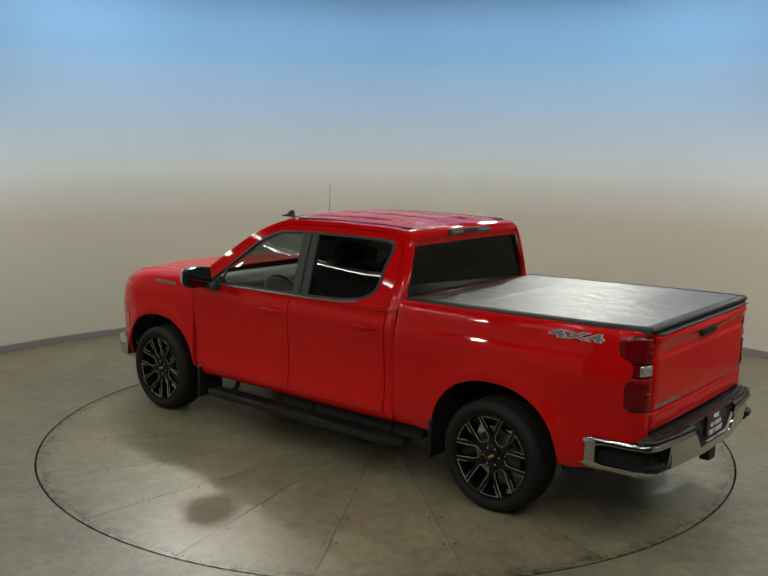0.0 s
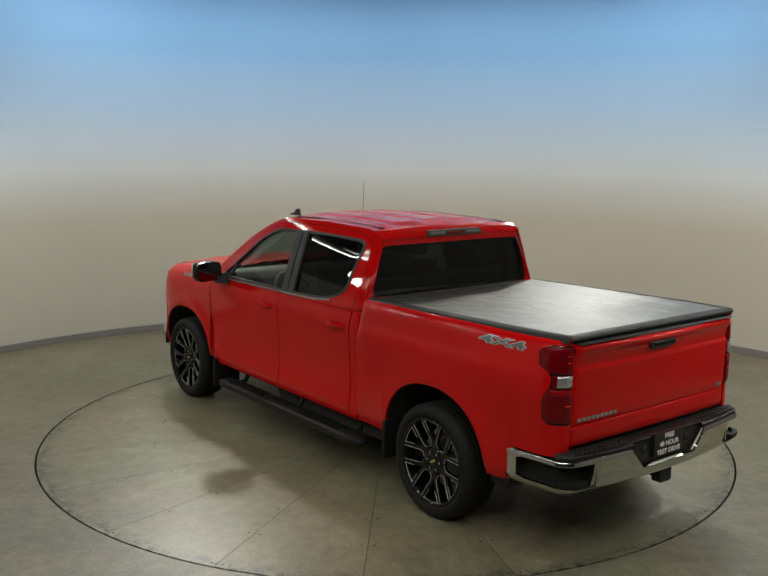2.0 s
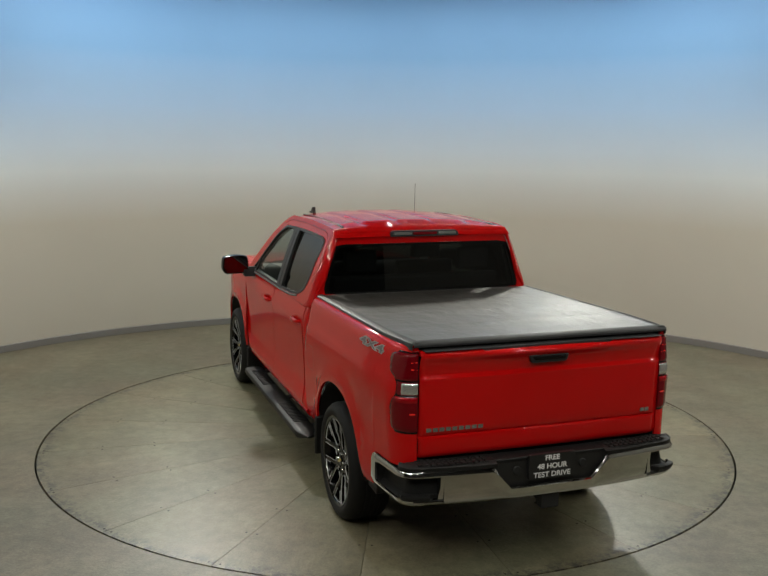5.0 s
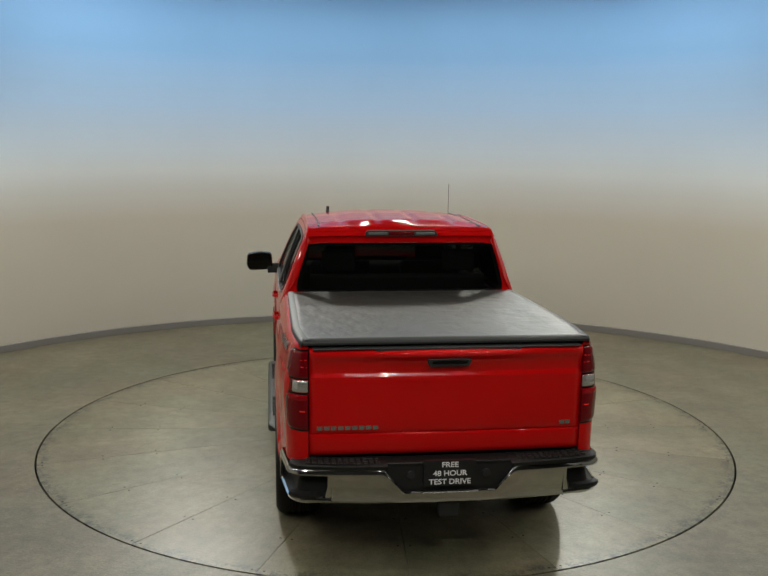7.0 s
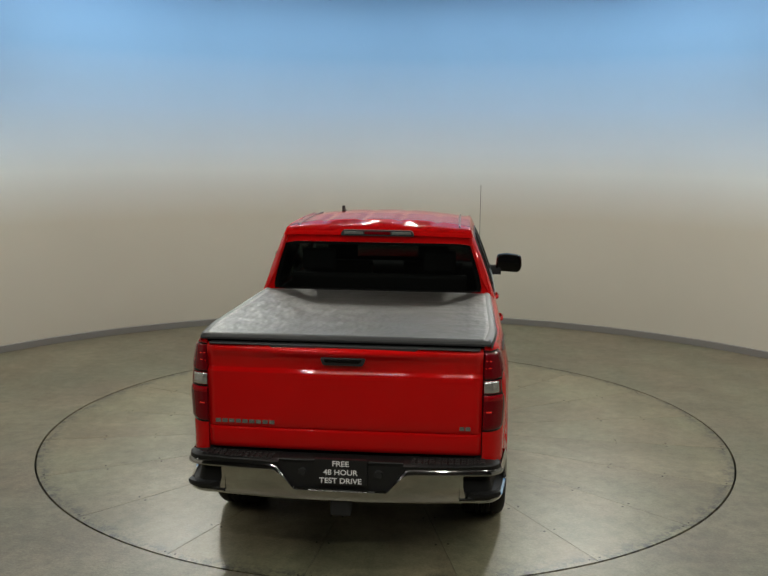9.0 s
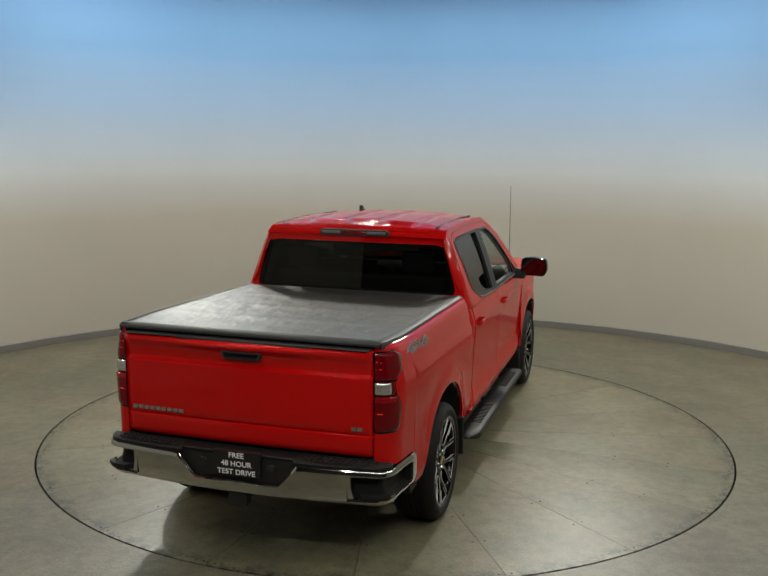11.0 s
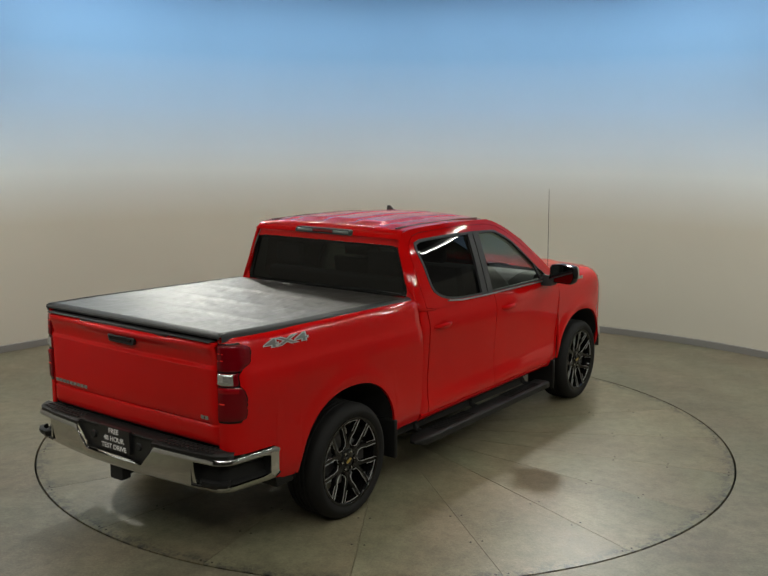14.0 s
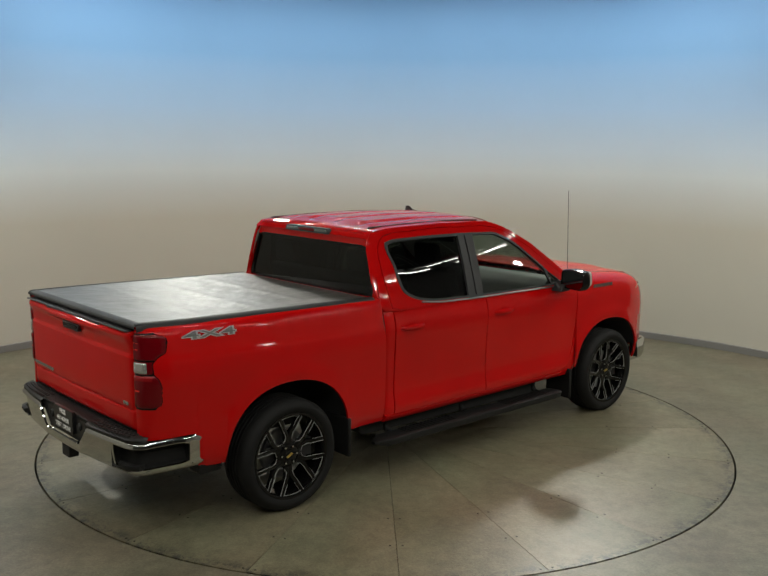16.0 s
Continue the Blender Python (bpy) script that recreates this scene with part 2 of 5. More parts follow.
def wall_plan(inset=0.0):
    """The plan of the wall: a wide curve behind the turntable."""
    r = WALL_R - inset
    pts = []
    for k in range(0, 97):
        a = radians(27 + 126 * k / 96)
        pts.append((WALL_C[0] + r * math.cos(a), WALL_C[1] + r * math.sin(a)))
    return pts


def build_studio():
    # floor with a round hole for the turntable
    bm = bmesh.new()
    n = 192
    inner, outer = [], []
    for k in range(n):
        a = 2 * math.pi * k / n
        c, s = math.cos(a), math.sin(a)
        inner.append((TABLE_R * c + 0.008 * c, TABLE_R * s + 0.008 * s, 0))
        q = 11.0 / max(abs(c), abs(s))
        outer.append((q * c, q * s, 0))
    inner.append(inner[0])
    outer.append(outer[0])
    deep = [(x, y, -0.12) for x, y, _ in inner]
    grid(bm, [deep, inner, outer])
    bmesh.ops.remove_doubles(bm, verts=bm.verts, dist=1e-5)
    fl = part("floor", bm, M_FLOOR, None, smooth=False)
    tagged(fl, "sealed grey-beige concrete studio floor with faint stains", "floor", kind="structure")
    bm = bmesh.new()
    box(bm, -3.3, 3.3, -3.3, 3.3, -0.14, -0.12)
    tagged(part("turntable_pit", bm, M_GAP, None, smooth=False), "dark pit below the turntable's edge", "pit", kind="structure")

    # curved wall
    bm = bmesh.new()
    plan = wall_plan()
    back = wall_plan(-0.15)
    grid(bm, [[(x, y, 0) for x, y in plan], [(x, y, CEILING_Z) for x, y in plan],
              [(x, y, CEILING_Z) for x, y in back], [(x, y, 0) for x, y in back]])
    bmesh.ops.recalc_face_normals(bm, faces=bm.faces)
    w = part("wall_north", bm, M_WALL, None, angle=20)
    tagged(w, "curved studio wall, warm grey below fading to sky blue above", "wall", kind="structure")
    bm = bmesh.new()
    box(bm, -6.2, 6.3, -9.75, -9.6, 0, CEILING_Z)
    tagged(part("wall_south", bm, M_BACKWALL, None, smooth=False), "plain black wall behind the camera", "wall", kind="structure")
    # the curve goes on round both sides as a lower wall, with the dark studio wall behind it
    # out of view, placed for reflections; the low walls' grey holds the dimmer light
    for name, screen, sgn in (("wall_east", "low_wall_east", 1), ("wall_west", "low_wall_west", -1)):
        for label, r0, r1, z1, mat, nm, sweep in (("unseen plain dark studio wall added beside the camera", WALL_R + 0.16, WALL_R + 0.3, CEILING_Z, M_BACKWALL, name, 40),
                                                  ("unseen low curved studio wall, its grey darkened for shade", WALL_R, WALL_R + 0.15, 2.5, M_EAST_SHADED if sgn > 0 else M_WEST_SHADED, screen, 80)):
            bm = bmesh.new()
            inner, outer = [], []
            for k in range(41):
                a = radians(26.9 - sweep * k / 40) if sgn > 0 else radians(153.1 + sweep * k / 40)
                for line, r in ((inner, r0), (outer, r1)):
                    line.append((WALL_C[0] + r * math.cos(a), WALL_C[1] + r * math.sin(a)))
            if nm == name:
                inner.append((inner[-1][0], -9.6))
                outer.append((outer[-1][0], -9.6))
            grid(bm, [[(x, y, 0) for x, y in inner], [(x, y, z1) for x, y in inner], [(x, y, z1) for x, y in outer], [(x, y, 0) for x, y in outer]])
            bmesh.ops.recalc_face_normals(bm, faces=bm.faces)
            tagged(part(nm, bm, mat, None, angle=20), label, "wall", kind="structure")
    # base moulding
    bm = bmesh.new()
    a, b = wall_plan(0.014), wall_plan(0.001)
    grid(bm, [[(x, y, 0.002) for x, y in a], [(x, y, 0.082) for x, y in a], [(x, y, 0.09) for x, y in b]])
    tagged(part("baseboard", bm, M_BASE, None, angle=50), "dark grey base strip along the curved wall", "baseboard", kind="structure")
    bm = bmesh.new()
    box(bm, -6.3, 6.4, -9.8, 5.4, CEILING_Z, CEILING_Z + 0.15)
    tagged(part("ceiling", bm, M_CEIL, None, smooth=False), "dark painted studio ceiling", "ceiling", kind="structure")


def strip_light(x, y, turn, z, power):
    holder = new("strip_light")
    holder.matrix_world = pose(x, y, z, 0, 0, turn)
    bm = bmesh.new()
    prism(bm, [(-0.09, 0.0), (-0.05, 0.07), (0.05, 0.07), (0.09, 0.0), (0.08, 0.0), (0.045, 0.06), (-0.045, 0.06), (-0.08, 0.0)], 0, -1.08, 1.08)
    part("housing", bm, M_HOUSING, holder, smooth=False)
    bm = bmesh.new()
    for yy in (-0.035, 0.035):
        tube(bm, [(-1.03, yy, 0.025), (1.03, yy, 0.025)], 0.009, 8)
    part("tubes", bm, M_TUBE, holder, "glowing white fluorescent tubes")
    if z < CEILING_Z - 0.3:                                  # hung on two rods
        for xx in (-0.9, 0.9):
            bm = bmesh.new()
            tube(bm, [(xx, 0, 0.065), (xx, 0, CEILING_Z - z)], 0.008, 6)
            part("rod", bm, M_HOUSING, holder)
    tagged(holder, "fluorescent strip light with two glowing tubes", "ceiling light", "studio strip lights")
    lamp = bpy.data.lights.new("strip_glow", "AREA")
    lamp.shape, lamp.size, lamp.size_y, lamp.energy, lamp.color = "RECTANGLE", 2.06, 0.022, STRIP_POWER * power, LIGHT_COLOUR
    lo = new("strip_glow", lamp)
    lo.matrix_world = pose(x, y, z - 0.015, 0, 0, turn)


def spot_light(x, y, z, aim, power, cone=75):
    m = look((x, y, z), aim)
    holder = new("spot_lamp")
    holder.matrix_world = m
    bm = bmesh.new()
    rings = []
    for r, d in ((0.0, 0.22), (0.04, 0.22), (0.07, 0.18), (0.092, -0.02), (0.085, -0.02), (0.06, 0.14)):
        rings.append([(r * math.cos(2 * math.pi * k / 24), r * math.sin(2 * math.pi * k / 24), d) for k in range(25)])
    grid(bm, rings)
    bmesh.ops.remove_doubles(bm, verts=bm.verts, dist=1e-5)
    part("housing", bm, M_HOUSING, holder)
    bm = bmesh.new()
    bm.faces.new([bm.verts.new((0.06 * math.cos(2 * math.pi * k / 24), 0.06 * math.sin(2 * math.pi * k / 24), 0.14)) for k in range(24)])
    orient(bm, (0, 0, -1))
    part("lens", bm, M_LAMPLENS, holder, "glowing white lamp lens", smooth=False)
    bm = bmesh.new()
    up = m.inverted() @ Vector((x, y, CEILING_Z))
    tube(bm, [(0, 0, 0.2), up], 0.018, 8)
    part("stem", bm, M_HOUSING, holder)
    tagged(holder, "round studio spot lamp hung from the ceiling", "spot lamp", "studio spot lamps")
    lamp = bpy.data.lights.new("spot_glow", "SPOT")
    lamp.spot_size, lamp.spot_blend, lamp.shadow_soft_size, lamp.energy, lamp.color = radians(cone), 0.7, 0.15 if power > 300 else 0.07, power, LIGHT_COLOUR
    new("spot_glow", lamp).matrix_world = m @ pose(0, 0, -0.10)


M_TUBE = glow("tube_glow", LIGHT_COLOUR, 6.0)
M_LAMPLENS = glow("lamp_lens_glow", LIGHT_COLOUR, 60.0)


def build_lights():
    # a ring of strips over the turntable
    for k in range(12):
        a = radians(15 + 30 * k)
        back = math.sin(a) > 0.5
        if back:
            power = 1.0 if math.sin(a) > 0.9 else 1.5
        else:
            power = (0.75 if math.sin(a) > -0.5 else 0.28) * (0.62 if math.cos(a) < 0 else 0.9)
        strip_light(4.55 * math.cos(a), -0.6 + 4.55 * math.sin(a), math.degrees(a) + 90, CEILING_Z - 0.10 if back else 3.15, power)
    for deg, power in ((8, 0.5), (-16, 0.45), (172, 0.4), (196, 0.3)):
        a = radians(deg)
        strip_light(5.35 * math.cos(a), -0.7 + 5.35 * math.sin(a), deg + 90, 3.55, power)
    # ceiling strips over the front half
    for x, y in ((-1.7, -2.6), (1.7, -2.6), (-1.7, -4.6), (1.7, -4.6)):
        strip_light(x, y, 0, CEILING_Z - 0.10, 0.60)
    # spots at the back and, weaker and lower, at the front
    for x, y, z, power, cone in ((-2.75, 4.15, 4.54, 2.15, 60), (2.75, 4.15, 4.54, 2.15, 60), (0.9, -6.6, 3.7, 0.40, 50), (-1.6, -6.4, 3.9, 0.40, 50),
                                 (4.4, -3.2, 2.62, 0.22, 50), (-4.4, -3.2, 2.62, 0.22, 50),
                                 (4.9, 0.3, 2.75, 0.1, 50), (-4.9, 0.3, 2.75, 0.1, 50)):
        spot_light(x, y, z, (0.05 * x, 0.05 * y, 0.5), SPOT_POWER * power, cone)


def build_turntable():
    holder = new("turntable")
    tagged(holder, "round concrete turntable of twenty wedge panels flush with the floor", "turntable", kind="structure")
    bm = bmesh.new()
    lathe(bm, [(0.0, 0), (TABLE_R - 0.01, 0)], 128)
    bm.transform(Matrix.Translation((0, 0, -0.03)) @ Matrix.Rotation(radians(90), 4, "X"))
    bmesh.ops.remove_doubles(bm, verts=bm.verts, dist=1e-5)
    part("base_disc", bm, M_GAP, holder, smooth=False)
    # one wedge, shared by twenty panels
    bm = bmesh.new()
    half, g = radians(9), 0.0016
    arc = []
    for r, steps in ((TABLE_R - 0.008, 12), (0.30, 3)):
        row = []
        for k in range(steps + 1):
            a = -half + 2 * half * k / steps
            lim = half - g / r
            a = max(-lim, min(lim, a))
            row.append((r * math.cos(a), r * math.sin(a)))
        arc.append(row)
    outline = arc[0] + arc[1][::-1]
    prism(bm, outline, 2, -0.025, 0.0)
    first = part("panel", bm, M_TABLE, holder, smooth=False)
    first.matrix_basis = pose(0, 0, 0, 0, 0, 13.6 + 9)
    for k in range(1, 20):
        o = new("panel", first.data)
        o.parent = holder
        o.matrix_basis = pose(0, 0, 0, 0, 0, 13.6 + 9 + 18 * k)
    bm = bmesh.new()
    lathe(bm, [(0.0, 0.0), (0.297, 0.0), (0.297, 0.025)], 48)
    bm.transform(Matrix.Rotation(radians(90), 4, "X"))
    bmesh.ops.remove_doubles(bm, verts=bm.verts, dist=1e-5)
    bmesh.ops.recalc_face_normals(bm, faces=bm.faces)
    part("centre_panel", bm, M_TABLE, holder, smooth=False)
    # bolt heads beside the joints
    bm = bmesh.new()
    lathe(bm, [(0.0, 0.0015), (0.006, 0.0015), (0.0075, 0.0)], 10)
    bm.transform(Matrix.Rotation(radians(90), 4, "X"))
    bmesh.ops.remove_doubles(bm, verts=bm.verts, dist=1e-5)
    bolt = part("bolt", bm, M_UNDER, holder)
    first_used = False
    for k in range(20):
        for r in (2.02, 2.44, 2.90):
            for side in (-1, 1):
                a = radians(13.6 + 18 * k) + side * 0.04 / r
                o = bolt if not first_used else new("bolt", bolt.data)
                first_used = True
                o.parent = holder
                o.matrix_basis = pose(r * math.cos(a), r * math.sin(a), 0.0)
    return holder


# ---------------------------------------------------------------- the pickup truck
FIN_X, FIN_Y = 0.0, 0.226
# Truck space: x forward, y to its left, z up, the middle of the wheelbase at x = 0.
AXLE = 1.8725
TYRE_R, RIM_R = 0.398, 0.302
HUB_Z = 0.392
WHEEL_Y = 0.972                     # outer face of the wheel
REAR_X = -2.93                      # rear plane of the bed

BED_SECTION = [(0.925, 0.46), (0.945, 0.52), (0.958, 0.62), (0.962, 0.80), (0.968, 0.95), (0.975, 1.06),
               (0.969, 1.16), (0.953, 1.22), (0.938, 1.30), (0.925, 1.345), (0.905, 1.375), (0.87, 1.385)]
DOOR_SECTION = [(0.915, 0.445), (0.945, 0.475), (0.962, 0.53), (0.955, 0.60), (0.945, 0.68), (0.948, 0.82), (0.956, 0.98),
                (0.962, 1.09), (0.962, 1.16), (0.952, 1.215), (0.938, 1.262), (0.926, 1.292)]
FENDER_SECTION = [(0.92, 0.44), (0.945, 0.50), (0.956, 0.60), (0.957, 0.75), (0.962, 0.92), (0.966, 1.05), (0.964, 1.14),
                  (0.95, 1.22), (0.925, 1.275), (0.89, 1.312), (0.845, 1.335), (0.79, 1.348)]


DOOR_FOOT = [(1.05, 0.500), (1.15, 0.515), (1.22, 0.545), (1.27, 0.59), (1.305, 0.66), (1.330, 0.76), (1.347, 0.92)]


def nose_drop(x):
    return 0.085 * max(0.0, (x - 1.36) / 1.34) ** 1.5 + 0.085 * max(0.0, (x - 2.25) / 0.5) ** 2


def arch_z(x, cx, top=0.925, half=0.515, base=0.44, power=2.25):
    u = abs(x - cx) / half
    return base if u >= 1 else base + (top - base) * (1 - u ** power) ** (1 / power)


def flare(x, z, cx):
    """The lip that swells round a wheel opening."""
    d = math.hypot((x - cx) / 0.53, (z - 0.42) / 0.53)
    return 0.020 * math.exp(-((d - 1.02) / 0.13) ** 2)


def arch_columns(cx, half=0.515, n=30):
    return [cx - half * math.cos(math.pi * k / n) for k in range(n + 1)]


CORNER_A, CORNER_B, CORNER_L = 0.20, 0.13, 0.262


def bed_plan(s, w):
    """Round the rear corner of the bed: s runs from the tailgate outwards, then forwards. w: half width."""
    if s < 0.07 + CORNER_L:
        w -= 0.030
    bb = min(CORNER_B, w - 0.815)
    if s < 0.07:
        return REAR_X, 0.803 + (w - bb - 0.803) * s / 0.07
    if s < 0.07 + CORNER_L:
        f = 0.5 * math.pi * (s - 0.07) / CORNER_L
        return REAR_X + CORNER_A - CORNER_A * math.cos(f), w - bb + bb * math.sin(f)
    x = REAR_X + CORNER_A + (s - 0.07 - CORNER_L)
    return x, w - 0.030 * max(0.0, (-2.30 - x) / 0.43) ** 1.4


BED_S0 = 0.07 + CORNER_L - CORNER_A - REAR_X                 # s = x + BED_S0 along the side


def section_at(line, z0, n, z1=None):
    """n+1 points of a section line from the height z0 to its end, or to the height z1."""
    if z1 is not None:
        out = []
        for k in range(n + 1):
            z = z0 + (z1 - z0) * k / n
            i = max(1, next((j for j, p in enumerate(line) if p.y >= z), len(line) - 1))
            f = (z - line[i - 1].y) / max(1e-6, line[i].y - line[i - 1].y)
            out.append(line[i - 1].lerp(line[i], f))
        return out
    zs = [p.y for p in line]
    i = 0
    while i < len(zs) - 2 and zs[i + 1] <= z0:
        i += 1
    f = max(0.0, min(1.0, (z0 - zs[i]) / max(1e-6, zs[i + 1] - zs[i])))
    start = i + f
    out = []
    for k in range(n + 1):
        u = start + (len(line) - 1 - start) * k / n
        j = min(int(u), len(line) - 2)
        out.append(line[j].lerp(line[j + 1], u - j))
    return out


def skin(name, columns, bottoms, line, place, parent, side, rows=26, thickness=0.018, label="", tops=None):
    """A side panel: columns with their lower ends, a section line, and place(column, y, z) in space."""
    bm = bmesh.new()
    pts = []
    for i, (c, b) in enumerate(zip(columns, bottoms)):
        pts.append([place(c, p.x, p.y) for p in section_at(line, b, rows, tops[i] if tops else None)])
    pts = [[(x, y * side, z) for x, y, z in r] for r in pts]
    grid(bm, pts if side > 0 else [r[::-1] for r in pts])
    bmesh.ops.remove_doubles(bm, verts=bm.verts, dist=1e-4)
    orient(bm, (0, side, 0))
    return solid(part(name, bm, M_RED, parent, label, angle=50), thickness, -1.0)


def ring(bm, outer, inner, put):
    """Faces between two outlines of equal length, both in 2D, put into space by put(a, b)."""
    n = len(outer)
    mid = [tuple(0.5 * (a + b) for a, b in zip(p, q)) for p, q in zip(outer, inner)]
    rows = [[bm.verts.new(put(*p)) for p in line] for line in (outer, mid, inner)]
    for a, b in zip(rows, rows[1:]):
        for i in range(n):
            bm.faces.new((a[i], a[(i + 1) % n], b[(i + 1) % n], b[i]))


def resample(points, n):
    pts = [Vector(p) for p in points] + [Vector(points[0])]
    lens = [0.0]
    for a, b in zip(pts, pts[1:]):
        lens.append(lens[-1] + (b - a).length)
    out, j = [], 0
    for k in range(n):
        d = lens[-1] * k / n
        while lens[j + 1] < d:
            j += 1
        f = (d - lens[j]) / max(1e-9, lens[j + 1] - lens[j])
        out.append(tuple(pts[j].lerp(pts[j + 1], f)))
    return out


def about(points, n, centre, stretch):
    """n points of an outline at even angles about a centre (angles taken with x divided by stretch)."""
    pts = [((p[0] - centre[0]) / stretch, p[1] - centre[1]) for p in points]
    out = []
    for k in range(n):
        a = 2 * math.pi * k / n
        c, s = math.cos(a), math.sin(a)
        best = None
        for (x0, y0), (x1, y1) in zip(pts, pts[1:] + pts[:1]):
            dx, dy = x1 - x0, y1 - y0
            den = c * dy - s * dx
            if abs(den) < 1e-12:
                continue
            t = (x0 * dy - y0 * dx) / den
            u = (x0 * s - y0 * c) / den
            if t > 0 and -1e-9 <= u <= 1 + 1e-9 and (best is None or t < best):
                best = t
        best = best or 0.0
        out.append((centre[0] + best * c * stretch, centre[1] + best * s))
    return out


def rounded(points, radius, steps=4):
    """Rounds the corners of a 2D outline."""
    out = []
    n = len(points)
    for i in range(n):
        a, b, c = Vector(points[i - 1]), Vector(points[i]), Vector(points[(i + 1) % n])
        r = min(radius, 0.45 * (a - b).length, 0.45 * (c - b).length)
        p, q = b + (a - b).normalized() * r, b + (c - b).normalized() * r
        for k in range(steps + 1):
            t = k / steps
            out.append(tuple((1 - t) ** 2 * p + 2 * t * (1 - t) * b + t * t * q))
    return out


def glass_y(z):
    """Half width of the cab's side above the belt line."""
    return 0.93 - 0.30 * (z - 1.28) - 0.115 * (z - 1.28) ** 2


DLO = [(-0.83, 1.80), (-0.40, 1.808), (0.02, 1.806), (0.36, 1.796), (0.46, 1.772), (0.63, 1.694), (0.81, 1.560), (0.99, 1.418),
       (1.12, 1.298), (0.55, 1.300), (0.17, 1.302), (-0.08, 1.304), (-0.40, 1.313), (-0.60, 1.336), (-0.72, 1.378), (-0.785, 1.44),
       (-0.815, 1.603)]
DOOR_UPPER = [(-0.905, 1.29), (-0.935, 1.56), (-0.935, 1.70), (-0.91, 1.775), (-0.86, 1.822), (-0.76, 1.845), (-0.22, 1.858), (0.30, 1.846),
              (0.45, 1.822), (0.60, 1.762), (0.81, 1.640), (1.05, 1.465), (1.29, 1.285), (0.3, 1.285)]
CAB_SIDE = [(-0.985, 1.285), (-1.02, 1.50), (-1.005, 1.76), (-0.98, 1.83), (-0.93, 1.872), (-0.76, 1.884), (-0.22, 1.894), (0.34, 1.886),
            (0.46, 1.858), (0.63, 1.790), (0.84, 1.675), (1.10, 1.488), (1.37, 1.278), (0.3, 1.278)]


def wheel_meshes():
    """The meshes of one wheel; its outer face looks along +y, at y = 0."""
    out = []
    bm = bmesh.new()
    R = TYRE_R
    prof = [(RIM_R - 0.004, -0.012), (RIM_R + 0.012, 0.006), (RIM_R + 0.04, 0.014), (R - 0.045, 0.012), (R - 0.022, 0.0), (R - 0.006, -0.022),
            (R, -0.045)]
    for k in range(1, 5):                                   # tread grooves
        y = -0.045 - 0.036 * k
        prof += [(R, y + 0.010), (R - 0.009, y + 0.007), (R - 0.009, y - 0.007), (R, y - 0.010)]
    prof += [(R, -0.225), (R - 0.006, -0.245), (R - 0.022, -0.265), (R - 0.045, -0.278), (RIM_R, -0.27)]
    lathe(bm, prof, 72)
    bmesh.ops.recalc_face_normals(bm, faces=bm.faces)
    out.append(("tyre", bm, M_RUBBER, "black low-profile tyre"))
    # barrel and lip
    bm = bmesh.new()
    lathe(bm, [(RIM_R - 0.004, -0.26), (RIM_R - 0.03, -0.24), (RIM_R - 0.04, -0.10), (RIM_R - 0.026, -0.035), (RIM_R - 0.022, -0.012),
               (RIM_R - 0.012, 0.002), (RIM_R + 0.004, 0.004), (RIM_R + 0.004, -0.012)], 64)
    out.append(("rim", bm, M_GLOSS, "gloss black alloy rim"))
    # hub and six forked spokes
    hub_y = -0.030
    bm = bmesh.new()
    lathe(bm, [(0.0, hub_y + 0.004), (0.034, hub_y + 0.004), (0.040, hub_y - 0.004), (0.082, hub_y - 0.008), (0.094, hub_y - 0.02), (0.094, -0.08)], 36)
    bmesh.ops.remove_doubles(bm, verts=bm.verts, dist=1e-5)
    out.append(("hub", bm, M_GLOSS, ""))
    spoke = bmesh.new()
    edge = bmesh.new()

    def bar(bm, pts, y_at, w_at, depth):
        rows = []
        for i, (px, pz) in enumerate(pts):
            a, b = Vector(pts[max(i - 1, 0)]), Vector(pts[min(i + 1, len(pts) - 1)])
            d = (b - a).normalized()
            nrm = Vector((-d.y, d.x))
            w = w_at[i]
            y = y_at[i]
            l, r = Vector((px, pz)) + nrm * w, Vector((px, pz)) - nrm * w
            rows.append([(l.x, y - depth, l.y), (l.x, y - 0.004, l.y), (l.x * 0.5 + px * 0.5, y, l.y * 0.5 + pz * 0.5),
                         (r.x * 0.5 + px * 0.5, y, r.y * 0.5 + pz * 0.5), (r.x, y - 0.004, r.y), (r.x, y - depth, r.y)])
        grid(bm, rows)
        return rows

    rim_in = RIM_R - 0.02
    forks = []
    for sgn in (-1, 1):
        fork = [(0.080, sgn * 0.011), (0.125, sgn * 0.012), (0.158, sgn * 0.020), (0.195, sgn * 0.044), (0.235, sgn * 0.064), (rim_in, sgn * 0.090)]
        depth_at = [hub_y - 0.006, hub_y - 0.004, hub_y, -0.020, -0.013, -0.006]
        bar(spoke, fork, depth_at, [0.019, 0.016, 0.015, 0.0135, 0.0135, 0.017], 0.035)
        # milled lines: along the outer side of each arm, and inside the fork
        off = [(0.092, sgn * 0.046)] + [(px - 0.005, pz + sgn * 0.0135) for px, pz in fork[1:]]
        bar(edge, off, [y + 0.003 for y in depth_at], [0.0011, 0.0015, 0.0015, 0.0014, 0.0014, 0.0014], 0.004)
        inn = [(0.204, sgn * 0.030), (0.240, sgn * 0.049), (rim_in - 0.004, sgn * 0.074)]
        bar(edge, inn, [-0.016, -0.011, -0.003], [0.0008, 0.0009, 0.0009], 0.004)
